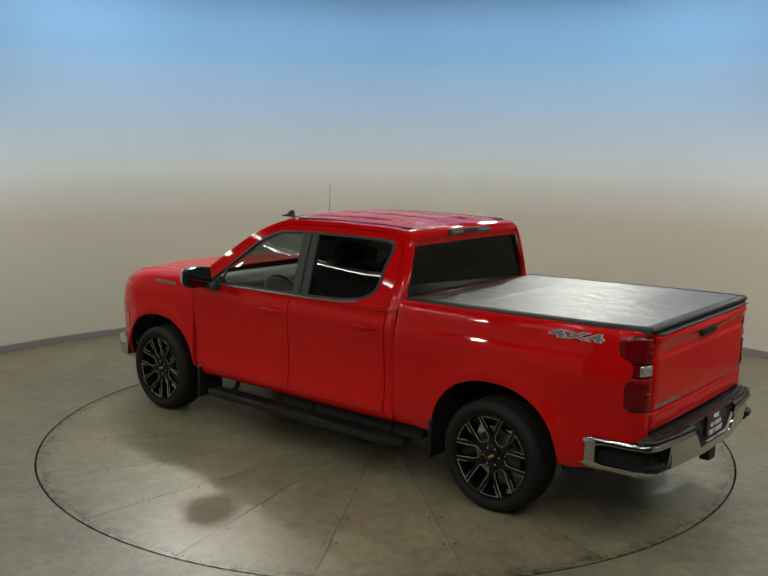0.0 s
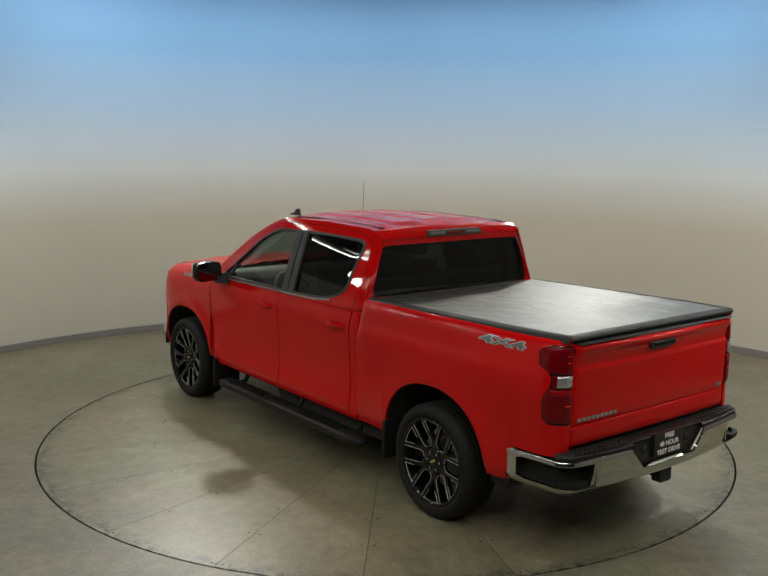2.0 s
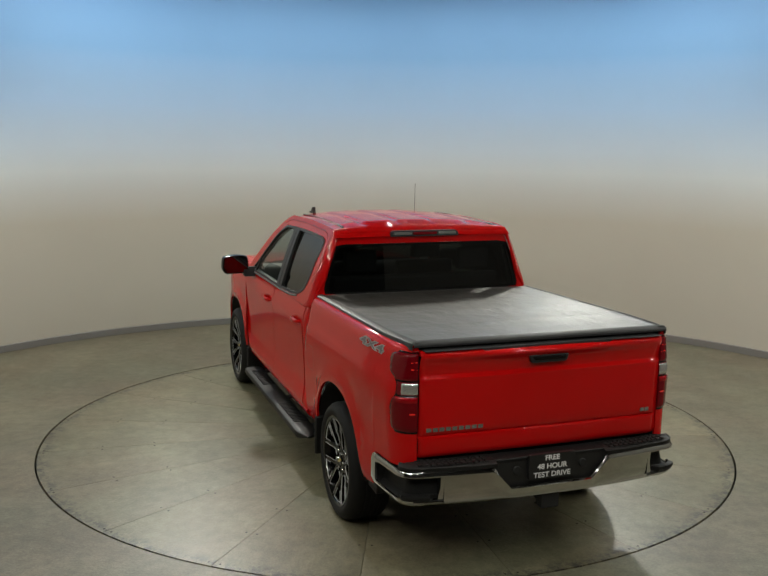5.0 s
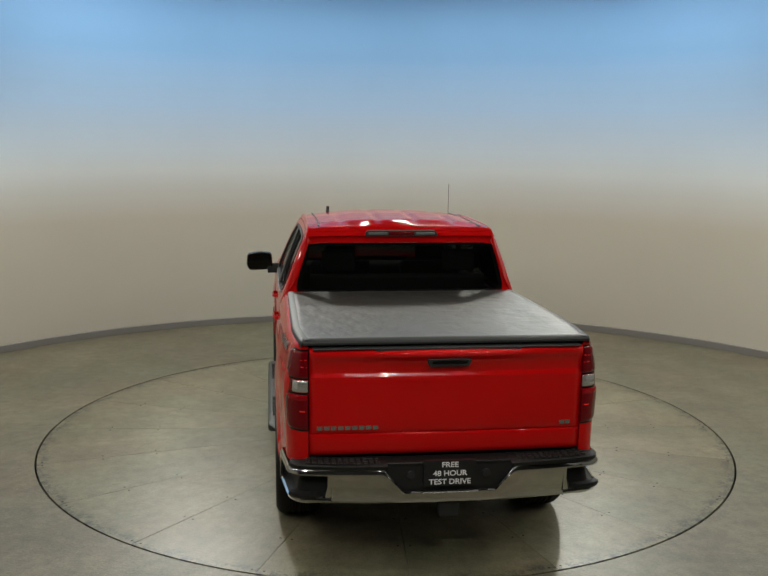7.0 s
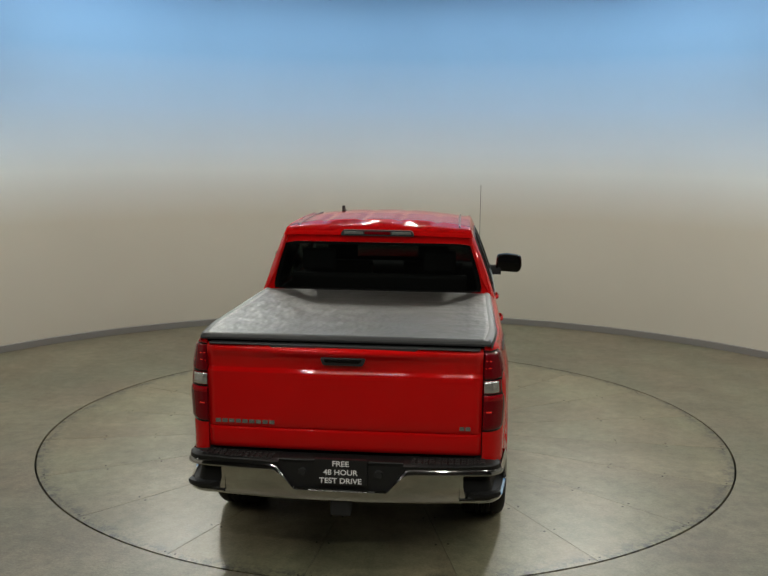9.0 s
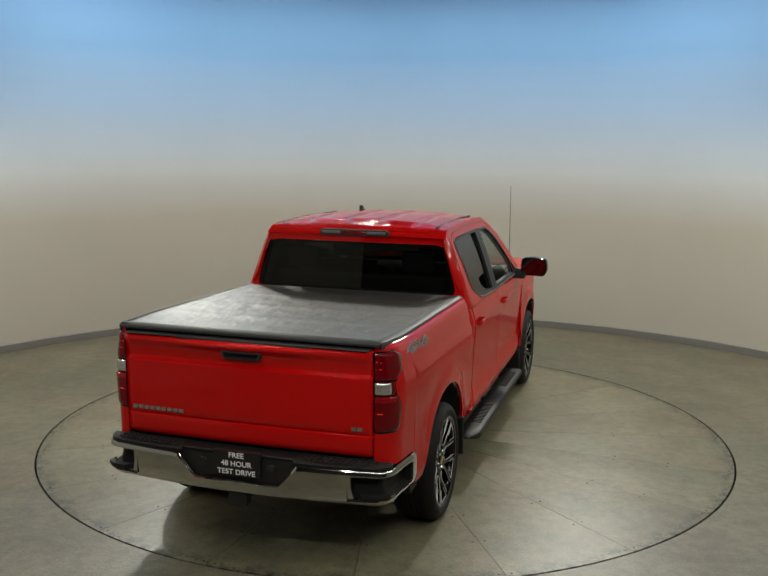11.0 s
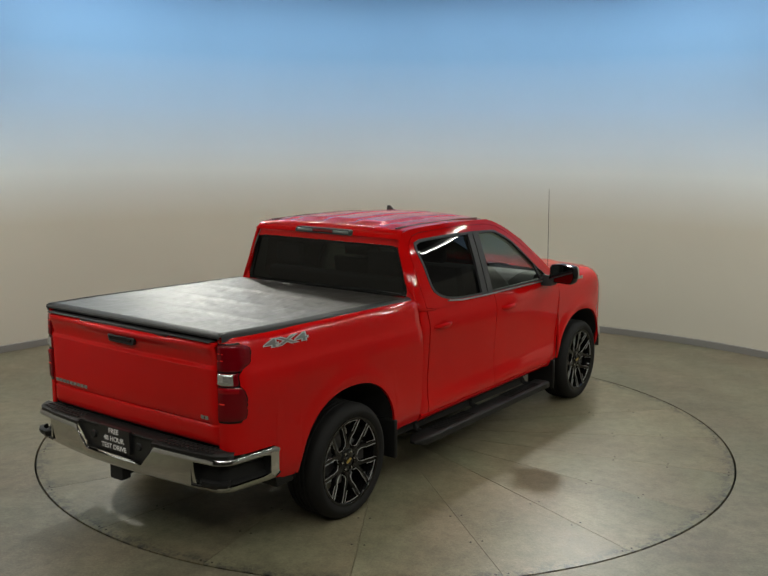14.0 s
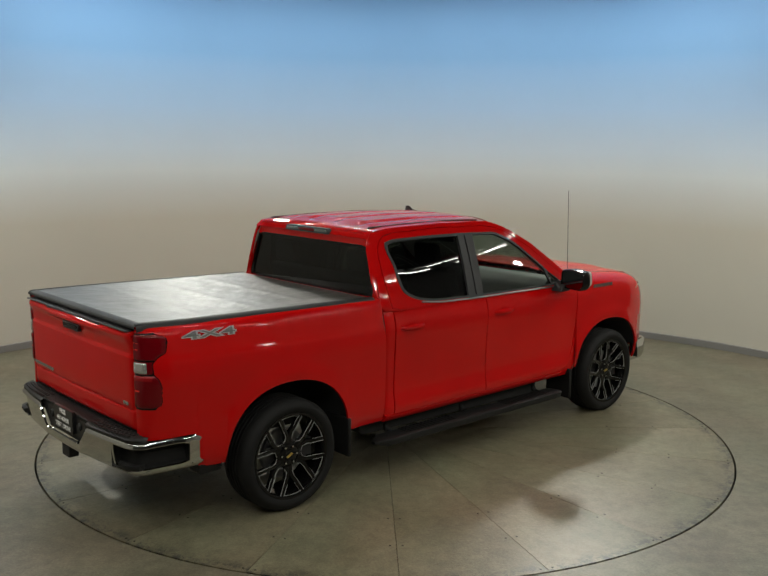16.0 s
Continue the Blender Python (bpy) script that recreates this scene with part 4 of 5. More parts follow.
def build_cab(truck):
    # roof with lengthwise ribs
    bm = bmesh.new()
    rows = []
    ys = [-1 + 2 * k / 60 for k in range(61)]
    for k in range(41):
        x = -0.995 + (0.42 + 0.995) * k / 40
        reach = max(0.0, (k - 24) / 16) ** 1.5
        base = lerp_table([(-0.995, 1.815), (-0.97, 1.845), (-0.93, 1.872), (-0.76, 1.884), (-0.22, 1.894), (0.34, 1.886), (0.42, 1.868)], x)
        w = glass_y(base) + 0.004
        crown = 0.045 * min(1.0, max(0.15, (x + 1.0) / 0.25)) * min(1.0, max(0.4, (0.5 - x) / 0.3))
        row = []
        for u in ys:
            z = base + crown * (1 - abs(u) ** 2.6)
            y = w * u
            fade = min(1.0, max(0.0, (x + 0.86) / 0.06)) * min(1.0, max(0.0, (0.30 - x) / 0.1))
            for g in (-0.45, -0.15, 0.15, 0.45):
                z -= 0.013 * fade * math.exp(-((y - g) / 0.030) ** 2)
            row.append((x + 0.30 * reach * (1 - u * u), y, z - 0.012 * reach))
        rows.append(row)
    grid(bm, rows[::-1])
    part("roof", bm, M_RED, truck, "red roof with pressed lengthwise ribs", angle=60)
    # ditch strips along the roof's edges
    for side in (1, -1):
        bm = bmesh.new()
        tube(bm, [(x, side * (glass_y(z) - 0.075), z + 0.011) for x, z in ((-0.90, 1.878), (-0.5, 1.890), (0.0, 1.894), (0.32, 1.884))], 0.007, 6)
        part("roof_strip", bm, M_TRIM, truck, "black roof ditch strip")

    # back of the cab round the rear window
    n = 72
    outer = rounded([(-0.905, 1.30), (0.905, 1.30), (0.885, 1.40), (0.745, 1.80), (0.70, 1.855), (0.0, 1.872), (-0.70, 1.855), (-0.745, 1.80), (-0.885, 1.40)], 0.05)
    win = rounded([(-0.825, 1.385), (0.825, 1.385), (0.735, 1.765), (-0.735, 1.765)], 0.04)
    cen, st = (0.0, 1.58), 2.0
    o, w = about(outer, n, cen, st), about(win, n, cen, st)

    def back_x(y, z):
        return -1.005 + 0.10 * (z - 1.38) + 0.10 * max(0.0, abs(y) - 0.55) ** 2 

    def put_outer(y, z):
        return back_x(y, z), y, z
    bm = bmesh.new()
    ring(bm, o, w, put_outer)
    bmesh.ops.recalc_face_normals(bm, faces=bm.faces)
    solid(part("cab_back", bm, M_RED, truck, angle=60), 0.02, 0)
    inner = [(y * 0.955, cen[1] + (z - cen[1]) * 0.90) for y, z in w]
    bm = bmesh.new()
    ring(bm, w, inner, lambda y, z: (back_x(y, z) - 0.006, y, z))
    bmesh.ops.recalc_face_normals(bm, faces=bm.faces)
    part("rear_window_surround", bm, M_GLOSS, truck, "gloss black rear window border")
    bm = bmesh.new()
    rows = []
    for k in range(9):
        z = 1.40 + 0.355 * k / 8
        half = 0.81 - 0.085 * k / 8
        rows.append([(back_x(half * u, z) + 0.004, half * u, z) for u in (-1 + 2 * j / 16 for j in range(17))])
    grid(bm, rows)
    orient(bm, (-1, 0, 0))
    part("rear_window", bm, M_PRIVACY, truck, "dark tinted rear window").visible_shadow = False
    # high brake lamp
    lamp = new("high_brake_lamp")
    lamp.parent = truck
    lamp["label"] = "high brake lamp with clear side lenses"
    bm = bmesh.new()
    prism(bm, rounded([(-0.29, 1.818), (0.29, 1.818), (0.27, 1.862), (-0.27, 1.862)], 0.02), 0, -1.008, -0.94)
    part("housing", bm, M_TRIM, lamp)
    for y0, y1, mat, nm in ((-0.26, -0.11, M_SMOKE, "cargo_lens"), (-0.10, 0.10, M_REDLENS, "brake_lens"), (0.11, 0.26, M_SMOKE, "cargo_lens")):
        bm = bmesh.new()
        box(bm, -1.016, -1.0, y0, y1, 1.828, 1.852)
        bevelled(part(nm, bm, mat, lamp), 0.006)

    # windscreen and cowl
    bm = bmesh.new()
    rows = []
    for k in range(13):
        f = k / 12
        x, z = 0.42 + 0.95 * f, 1.866 - 0.55 * f + 0.02 * math.sin(math.pi * f)
        half = glass_y(z) - 0.02
        rows.append([(x + (0.30 - 0.16 * f) * (1 - u * u), half * u, z + 0.014 * (1 - f) * (1 - abs(u) ** 2.6)) for u in (-1 + 2 * j / 20 for j in range(21))])
    grid(bm, rows)
    orient(bm, (0.5, 0, 1))
    part("windscreen", bm, M_SCREEN, truck, "clear windscreen").visible_shadow = False
    bm = bmesh.new()
    box(bm, 1.25, 1.46, -0.80, 0.80, 1.22, 1.30)
    bevelled(part("cowl", bm, M_PLASTIC, truck), 0.02)

    # aerials
    bm = bmesh.new()
    prism(bm, [(0.53, 1.925), (0.70, 1.925), (0.685, 1.935), (0.62, 1.95), (0.575, 1.985), (0.548, 1.985), (0.54, 1.95)], 1, 0.235, 0.262)
    fin = part("roof_fin", bm, M_TRIM, truck, "dark grey roof aerial fin")
    fin.matrix_basis = Matrix.Translation((FIN_X, FIN_Y, -0.042))
    bevelled(fin, 0.008)
    bm = bmesh.new()
    tube(bm, [(1.37, -0.825, 1.30), (1.37, -0.825, 1.35), (1.366, -0.825, 1.36), (1.335, -0.825, 2.12)], [0.016, 0.012, 0.0032, 0.0022], 8)
    part("whip_aerial", bm, M_UNDER, truck, "thin black whip aerial")

    # mirrors
    for side in (1, -1):
        mirror = new("wing_mirror")
        mirror.parent = truck
        mirror.matrix_basis = Matrix.Translation((-0.075, 0, 0))
        mirror["label"] = "chrome-capped black wing mirror"
        shell = rounded([(0.99, 1.285), (1.215, 1.275), (1.245, 1.33), (1.235, 1.44), (1.10, 1.458), (1.0, 1.445)], 0.03)
        c = (1.11, 1.36)

        def shrink(k, x):
            return [(x, side * (c[0] + (y - c[0]) * k), c[1] + (z - c[1]) * k) for y, z in shell]
        rows = [shrink(0.94, 1.125), shrink(1.0, 1.14), shrink(1.0, 1.20), shrink(0.93, 1.25), shrink(0.7, 1.285), shrink(0.2, 1.30)]
        bm = bmesh.new()
        grid(bm, [r + [r[0]] for r in rows])
        bmesh.ops.remove_doubles(bm, verts=bm.verts, dist=1e-5)
        bmesh.ops.recalc_face_normals(bm, faces=bm.faces)
        part("cap", bm, M_CHROME, mirror, "chrome mirror cap", angle=50)
        bm = bmesh.new()
        rows = [shrink(1.012, 1.13), shrink(1.014, 1.205), shrink(0.96, 1.118), shrink(0.88, 1.122)]
        grid(bm, [r + [r[0]] for r in (rows[1], rows[0], rows[2], rows[3])])
        bmesh.ops.recalc_face_normals(bm, faces=bm.faces)
        part("bezel", bm, M_GLOSS, mirror, "black bezel", angle=50)
        bm = bmesh.new()
        bm.faces.new([bm.verts.new(p) for p in shrink(0.90, 1.124)])
        part("mirror_glass", bm, M_MIRROR, mirror, "mirror glass", smooth=False)
        bm = bmesh.new()
        prism(bm, rounded([(1.06, 1.255), (1.20, 1.255), (1.215, 1.33), (1.15, 1.345)], 0.015), 1, min(side * 0.90, side * 1.04), max(side * 0.90, side * 1.04))
        bevelled(part("arm", bm, M_TRIM, mirror), 0.012)


def cover_half(f):
    """Half width of the bed cover, f from its rear (0) to its front (1)."""
    return 0.828 + 0.046 * min(1.0, f / 0.22) ** 0.6


def build_rear(truck):
    gate = new("tailgate")
    gate.parent = truck
    gate["label"] = "red closed tailgate with black handle"
    line = smooth_line([(-2.925, 0.748), (-2.938, 0.77), (-2.941, 0.82), (-2.939, 0.866), (-2.930, 0.876), (-2.938, 0.886), (-2.944, 0.93), (-2.947, 1.05),
                        (-2.949, 1.15), (-2.9515, 1.200), (-2.9515, 1.213), (-2.943, 1.231), (-2.9415, 1.241), (-2.9455, 1.268), (-2.955, 1.305), (-2.970, 1.338), (-2.967, 1.362), (-2.945, 1.375), (-2.90, 1.376)], 4)
    bm = bmesh.new()
    rows = []
    for k in range(41):
        u = -1 + 2 * k / 40
        y = 0.797 * u
        bow = 0.014 * (1 - u * u)
        edge = 0.012 * max(0, (abs(u) - 0.985) / 0.015) ** 2
        rows.append([(p.x - bow + edge - 0.018 * math.exp(-((p.y - 1.345) / 0.03) ** 2) * math.exp(-(y / 0.42) ** 4), y, p.y) for p in line])
    grid(bm, rows)
    bmesh.ops.recalc_face_normals(bm, faces=bm.faces)
    solid(part("gate_panel", bm, M_RED, gate, angle=50), 0.03, -1.0, False)
    bm = bmesh.new()
    prism(bm, rounded([(-0.132, 1.318), (0.132, 1.318), (0.115, 1.272), (-0.115, 1.272)], 0.012), 0, -2.990, -2.94)
    bevelled(part("handle_recess", bm, M_TRIM, gate, "black handle bezel"), 0.006)
    bm = bmesh.new()
    prism(bm, rounded([(-0.11, 1.311), (0.11, 1.311), (0.10, 1.291), (-0.10, 1.291)], 0.006), 0, -2.997, -2.98)
    bevelled(part("handle", bm, M_GLOSS, gate, "gloss black handle"), 0.004)
    # top cap of dark plastic
    bm = bmesh.new()
    prism(bm, [(-0.78, 1.376), (-0.78, 1.386), (0.78, 1.386), (0.78, 1.376), (0.43, 1.376), (0.41, 1.362), (-0.41, 1.362), (-0.43, 1.376)], 0, -2.980, -2.90)
    bevelled(part("top_cap", bm, M_TRIM, gate, "dark plastic top cap"), 0.005)
    # name badges as plain bars, raised row of pressed bars
    for k in range(9):
        bm = bmesh.new()
        y = 0.755 - 0.040 * k
        xb = -2.945 - 0.014 * (1 - (y / 0.797) ** 2)
        box(bm, xb - 0.003, xb + 0.01, y - 0.031, y, 0.903, 0.925)
        part("badge_bar", bm, M_SILVER, gate, "silver badge bar", smooth=False)
    for k in range(2):
        bm = bmesh.new()
        y = -0.672 - 0.034 * k
        xb = -2.945 - 0.014 * (1 - (y / 0.797) ** 2)
        box(bm, xb - 0.003, xb + 0.01, y - 0.028, y, 0.903, 0.925)
        part("badge_bar", bm, M_SILVER, gate, "silver badge bar", smooth=False)
    for k in range(9):
        bm = bmesh.new()
        y = 0.62 - 0.1525 * k
        xb = -2.9475 - 0.014 * (1 - (y / 0.797) ** 2)
        box(bm, xb - 0.0004, xb + 0.01, y - 0.052, y + 0.052, 1.10, 1.165)
        bevelled(part("pressed_bar", bm, M_RED, gate), 0.0015)
    # inner wall behind the gate's gaps
    bm = bmesh.new()
    box(bm, -2.905, -2.86, -0.87, 0.87, 0.70, 1.35)
    part("gate_jamb", bm, M_UNDER, truck, smooth=False)

    # bumper
    bumper = new("rear_bumper")
    bumper.parent = truck
    bumper["label"] = "chrome rear step bumper with black corner steps"

    def plan(s, off=0.0):
        """From the middle (s = 0) out to the corner and forwards along the side."""
        r, half, x0 = 0.13, 0.932 - off, -3.030 + off
        flat = half - r
        if s < flat:
            return x0 - 0.062 * (1 - (s / flat) ** 2.4), s
        q = 0.5 * math.pi * r
        if s < flat + q:
            f = (s - flat) / r
            return x0 + r * (1 - math.cos(f)), half - r + r * math.sin(f)
        return x0 + r + (s - flat - q), half + 0.030 * min(1.0, (s - flat - q) / 0.25)
    flat = 0.932 - 0.13
    s_end = flat + 0.5 * math.pi * 0.13 + 0.315
    hole0, hole1 = 0.70, s_end - 0.07
    bm = bmesh.new()
    zs_full = [0.49, 0.505, 0.530, 0.600, 0.664, 0.680, 0.697]
    for side in (1, -1):
        ss = [0.0, 0.1, 0.2, 0.262, 0.27, 0.30, 0.34, 0.375, 0.385, 0.42, 0.5, 0.6, 0.66, hole0] + [hole0 + 0.03 * k for k in range(1, 3)]
        ss += [hole0 + 0.06 + (hole1 - 0.03 - hole0 - 0.06) * k / 16 for k in range(1, 17)] + [hole1, hole1 + 0.02, s_end - 0.012, s_end]
        cols = []
        for s in ss:
            top = lerp_table([(0.0, 0.562), (0.262, 0.562), (0.27, 0.566), (0.375, 0.690), (0.39, 0.697)], s)
            end = max(0.0, (s - hole1) / (s_end - hole1))
            col = []
            for j, z in enumerate(zs_full):
                zz = 0.49 + (z - 0.49) * (top - 0.49) / (0.697 - 0.49)
                x, y = plan(s)
                tuck = 0.022 * max(0.0, (0.53 - z) / 0.04) ** 2 + 0.012 * max(0.0, (z - 0.68) / 0.017) ** 2
                if s < hole0:
                    tuck += 0.030 * (0.69 - zz) * 2
                else:
                    tuck += 0.030 * (0.69 - zz) * 2 * max(0.0, 1 - (s - hole0) / 0.2)
                x, y = plan(s, tuck)
                lean = max(0.0, 1 - abs(s - hole0) / 0.09)
                round_end = max(0.0, 1 - abs(s - hole1) / 0.05)
                if lean and j <= 3:
                    x, y = plan(s + 0.045 * lean * (3 - j) / 3, tuck)
                if 2 <= j <= 4 and s <= hole1 + 1e-6:
                    zz += (0.012 if j == 2 else -0.012 if j == 4 else 0.0) * round_end
                zz -= 0.030 * end ** 3 * ((z - 0.49) / 0.207)
                zz += 0.025 * end ** 3 * (1 - (z - 0.49) / 0.207)
                col.append((x, side * y, zz))
            cols.append(col)
        vs = [[bm.verts.new(p) for p in c] for c in cols]
        for i in range(len(ss) - 1):
            for j in range(len(zs_full) - 1):
                if hole0 - 1e-6 <= ss[i] and ss[i + 1] <= hole1 + 1e-6 and 2 <= j <= 3:
                    continue
                q = (vs[i][j], vs[i][j + 1], vs[i + 1][j + 1], vs[i + 1][j])
                bm.faces.new(q if side > 0 else q[::-1])
    bmesh.ops.remove_doubles(bm, verts=bm.verts, dist=1e-4)
    bmesh.ops.recalc_face_normals(bm, faces=bm.faces)
    solid(part("chrome_face", bm, M_CHROME, bumper, "chrome bumper face", angle=45), 0.014, -1.0)
    for side in (1, -1):
        # corner step: recessed black box with a tread
        bm = bmesh.new()
        rows = []
        for k in range(25):
            s = hole0 - 0.02 + (hole1 + 0.02 - hole0 + 0.02) * k / 24
            row = []
            for z, d in ((0.515, 0.006), (0.524, 0.002), (0.534, 0.03), (0.55, 0.055), (0.62, 0.07), (0.655, 0.05), (0.672, 0.006)):
                x, y = plan(s, 0.0)
                d2 = d * min(1, k, 24 - k) + 0.004
                nx, ny = plan(s + 0.01), plan(max(0, s - 0.01))
                t = Vector((nx[0] - ny[0], nx[1] - ny[1])).normalized()
                row.append((x + t.y * d2, side * (y - t.x * d2), z))
            rows.append(row)
        grid(bm, rows)
        bmesh.ops.recalc_face_normals(bm, faces=bm.faces)
        part("corner_step", bm, M_PLASTIC, bumper, "black plastic corner step")
        bm = bmesh.new()                                     # the lip of the step, standing proud
        rows = []
        for k in range(21):
            s = hole0 + 0.03 + (flat + 0.13 - hole0) * k / 20
            row = []
            for z, d in ((0.528, -0.004), (0.545, -0.012), (0.560, -0.009), (0.565, 0.02)):
                f = min(1.0, k / 3, (20 - k) / 3)
                x, y = plan(s)
                nx, ny = plan(s + 0.01), plan(max(0, s - 0.01))
                t = Vector((nx[0] - ny[0], nx[1] - ny[1])).normalized()
                dd = d if d > 0 else d * f + 0.03 * (1 - f)
                row.append((x + t.y * dd, side * (y - t.x * dd), z))
            rows.append(row)
        grid(bm, rows)
        bmesh.ops.recalc_face_normals(bm, faces=bm.faces)
        part("step_lip", bm, M_PLASTIC, bumper)
    # step pad on top
    for side in (1, -1):
        bm = bmesh.new()
        rows = []
        for k in range(31):
            s = 0.36 + (flat + 0.17 - 0.36) * k / 30
            xo, yo = plan(s)
            xi, yi = plan(s, 0.0)
            t = max(0.0, (s - flat) / 0.2)
            rows.append([(xo + 0.012, side * (yo - 0.010 * t), 0.690), (xo + 0.010, side * (yo - 0.014 * t), 0.716), (xo + 0.03, side * (yo - 0.03 * t), 0.728),
                         (-2.93, side * (min(yo, 0.90) - 0.02 * t), 0.732), (-2.90, side * (min(yo, 0.90) - 0.02 * t), 0.69)])
        grid(bm, rows)
        bmesh.ops.recalc_face_normals(bm, faces=bm.faces)
        part("step_pad", bm, M_PLASTIC, bumper, "ribbed black step pad", angle=50)
        bm = bmesh.new()
        rows = []
        for k in range(12):
            y = 0.40 + 0.036 * k
            for dy, up in ((0.0, 0), (0.003, 1), (0.024, 1), (0.027, 0)):
                row = []
                for j in range(3):
                    for dx, ux in ((0.0, 0), (0.003, 1), (0.022, 1), (0.025, 0)):
                        row.append((-3.05 + 0.036 * j + dx + 0.05 * max(0.0, (y - 0.4) / 0.43) ** 2, side * (y + dy), 0.729 + 0.007 * up * ux))
                rows.append(row)
        grid(bm, rows)
        orient(bm, (0, 0, 1))
        part("pad_tread", bm, M_PLASTIC, bumper, smooth=False)
    # black panel of the plate recess, with the step in the middle
    bm = bmesh.new()
    prism(bm, [(-0.41, 0.725), (-0.41, 0.69), (-0.28, 0.548), (0.28, 0.548), (0.41, 0.69), (0.41, 0.725)], 0, -3.045, -2.92)
    bevelled(part("plate_recess", bm, M_PLATE, bumper, "black plate recess panel"), 0.01)
    bm = bmesh.new()
    prism(bm, [(-0.40, 0.728), (0.40, 0.728), (0.33, 0.698), (-0.33, 0.698)], 0, -3.045, -2.92)
    bevelled(part("recess_hood", bm, M_PLASTIC, bumper), 0.008)
    for y in (0.225, -0.215):
        bm = bmesh.new()
        lathe(bm, [(0.0, 0.012), (0.022, 0.012), (0.026, 0.0)], 20)
        bm.transform(Matrix.Translation((-3.046, y, 0.655)) @ Matrix.Rotation(radians(90), 4, "Z"))
        bmesh.ops.remove_doubles(bm, verts=bm.verts, dist=1e-5)
        part("socket_cover", bm, M_UNDER, bumper, "round black socket cover")
    plate = new("dealer_plate")
    plate.parent = bumper
    bm = bmesh.new()
    prism(bm, rounded([(-0.152, 0.590), (0.152, 0.590), (0.152, 0.742), (-0.152, 0.742)], 0.012), 0, -3.068, -3.044)
    part("plate_panel", bm, M_PLATE, plate, "glossy black plate in a dark frame")
    for text, z, size in (("FREE", 0.716, 0.044), ("48 HOUR", 0.665, 0.044), ("TEST DRIVE", 0.615, 0.044)):
        m = Matrix(((0, 0, -1, -3.0695), (-1, 0, 0, 0.0), (0, 1, 0, z), (0, 0, 0, 1)))
        lettering(text, size, 0.0006, "lettering", M_WHITE, plate, m @ Matrix.Diagonal((1.08, 1, 1, 1)), "white words " + text)
    # tow hitch
    hitch = new("tow_hitch")
    hitch.parent = truck
    hitch["label"] = "black receiver tow hitch"
    bm = bmesh.new()
    box(bm, -3.0, -2.6, -0.034, 0.034, 0.418, 0.482)
    bevelled(part("receiver", bm, M_UNDER, hitch), 0.008)
    bm = bmesh.new()
    prism(bm, rounded([(-0.06, 0.40), (0.06, 0.40), (0.06, 0.505), (-0.06, 0.505)], 0.018), 0, -3.06, -2.99)
    bevelled(part("collar", bm, M_UNDER, hitch), 0.006)
    bm = bmesh.new()
    tube(bm, [(-2.75, -0.7, 0.47), (-2.75, 0.7, 0.47)], 0.035, 10)
    part("cross_tube", bm, M_UNDER, hitch)
    # tonneau cover
    cover = new("bed_cover")
    cover.parent = truck
    cover["label"] = "black vinyl soft cover over the bed"
    bm = bmesh.new()
    rows = []
    nx, ny = 72, 56
    for i in range(nx + 1):
        f = i / nx
        x = -2.935 + (2.935 - 1.045) * f
        row = []
        for j in range(ny + 1):
            u = -1 + 2 * j / ny
            half = cover_half(f)
            z = 1.428 - 0.030 * f
            edge = min(1 - abs(u), 2.0 * min(f, 1 - f) * 1.1)
            z -= 0.016 * (1 - min(1.0, edge / 0.03)) ** 2
            inside = min(1.0, max(0.0, (edge - 0.05) / 0.25))
            z -= 0.006 * inside
            for c in (0.27, 0.5, 0.74):                       # bows below the cloth
                z += 0.0035 * inside * math.exp(-((f - c) / 0.022) ** 2)
            z += 0.0035 * inside * noise.noise((x * 3.2, u * 2.4, 1.7)) + 0.0012 * inside * noise.noise((x * 9, u * 7, 4.1))
            row.append((x, half * u, z))
        rows.append(row)
    grid(bm, rows)
    bmesh.ops.recalc_face_normals(bm, faces=bm.faces)
    part("cloth", bm, M_VINYL, cover, "slightly rippled black vinyl", angle=60)
    for side in (1, -1):
        bm = bmesh.new()
        rows = []
        for f in (0.0, 0.01, 0.03, 0.06, 0.1, 0.15, 0.22, 0.5, 0.75, 1.0):
            x = -2.935 + 1.89 * f
            ex = cover_half(f) - 0.868
            zt = 1.412 - 0.030 * f
            rows.append([(x, side * (y + ex), zz) for y, zz in ((0.832, zt + 0.0195), (0.858, zt + 0.018), (0.874, zt + 0.008), (0.881, zt - 0.006), (0.882, zt - 0.028), (0.866, zt - 0.036), (0.84, zt - 0.036))])
        grid(bm, rows)
        bmesh.ops.recalc_face_normals(bm, faces=bm.faces)
        part("side_rail", bm, M_TRIM, cover, "satin black side rail", angle=30)
        bm = bmesh.new()
        rows = [[(x, side * 0.90, zt - 0.046), (x, side * 0.895, zt - 0.034), (x, side * 0.84, zt - 0.034)] for x, zt in ((-2.62, 1.416), (-2.0, 1.406), (-1.02, 1.391))]
        grid(bm, rows)
        part("rail_cap", bm, M_PLASTIC, truck, "black bed rail cap")
    bm = bmesh.new()
    rows = [[(x, 0.836 * u, z) for x, z in ((-2.895, 1.4300), (-2.925, 1.4285), (-2.942, 1.420), (-2.947, 1.412), (-2.947, 1.400), (-2.934, 1.397), (-2.89, 1.398))] for u in (-1, -0.5, 0, 0.5, 1)]
    grid(bm, rows)
    bmesh.ops.recalc_face_normals(bm, faces=bm.faces)
    part("rear_rail", bm, M_TRIM, cover, "satin black rear rail", angle=30)
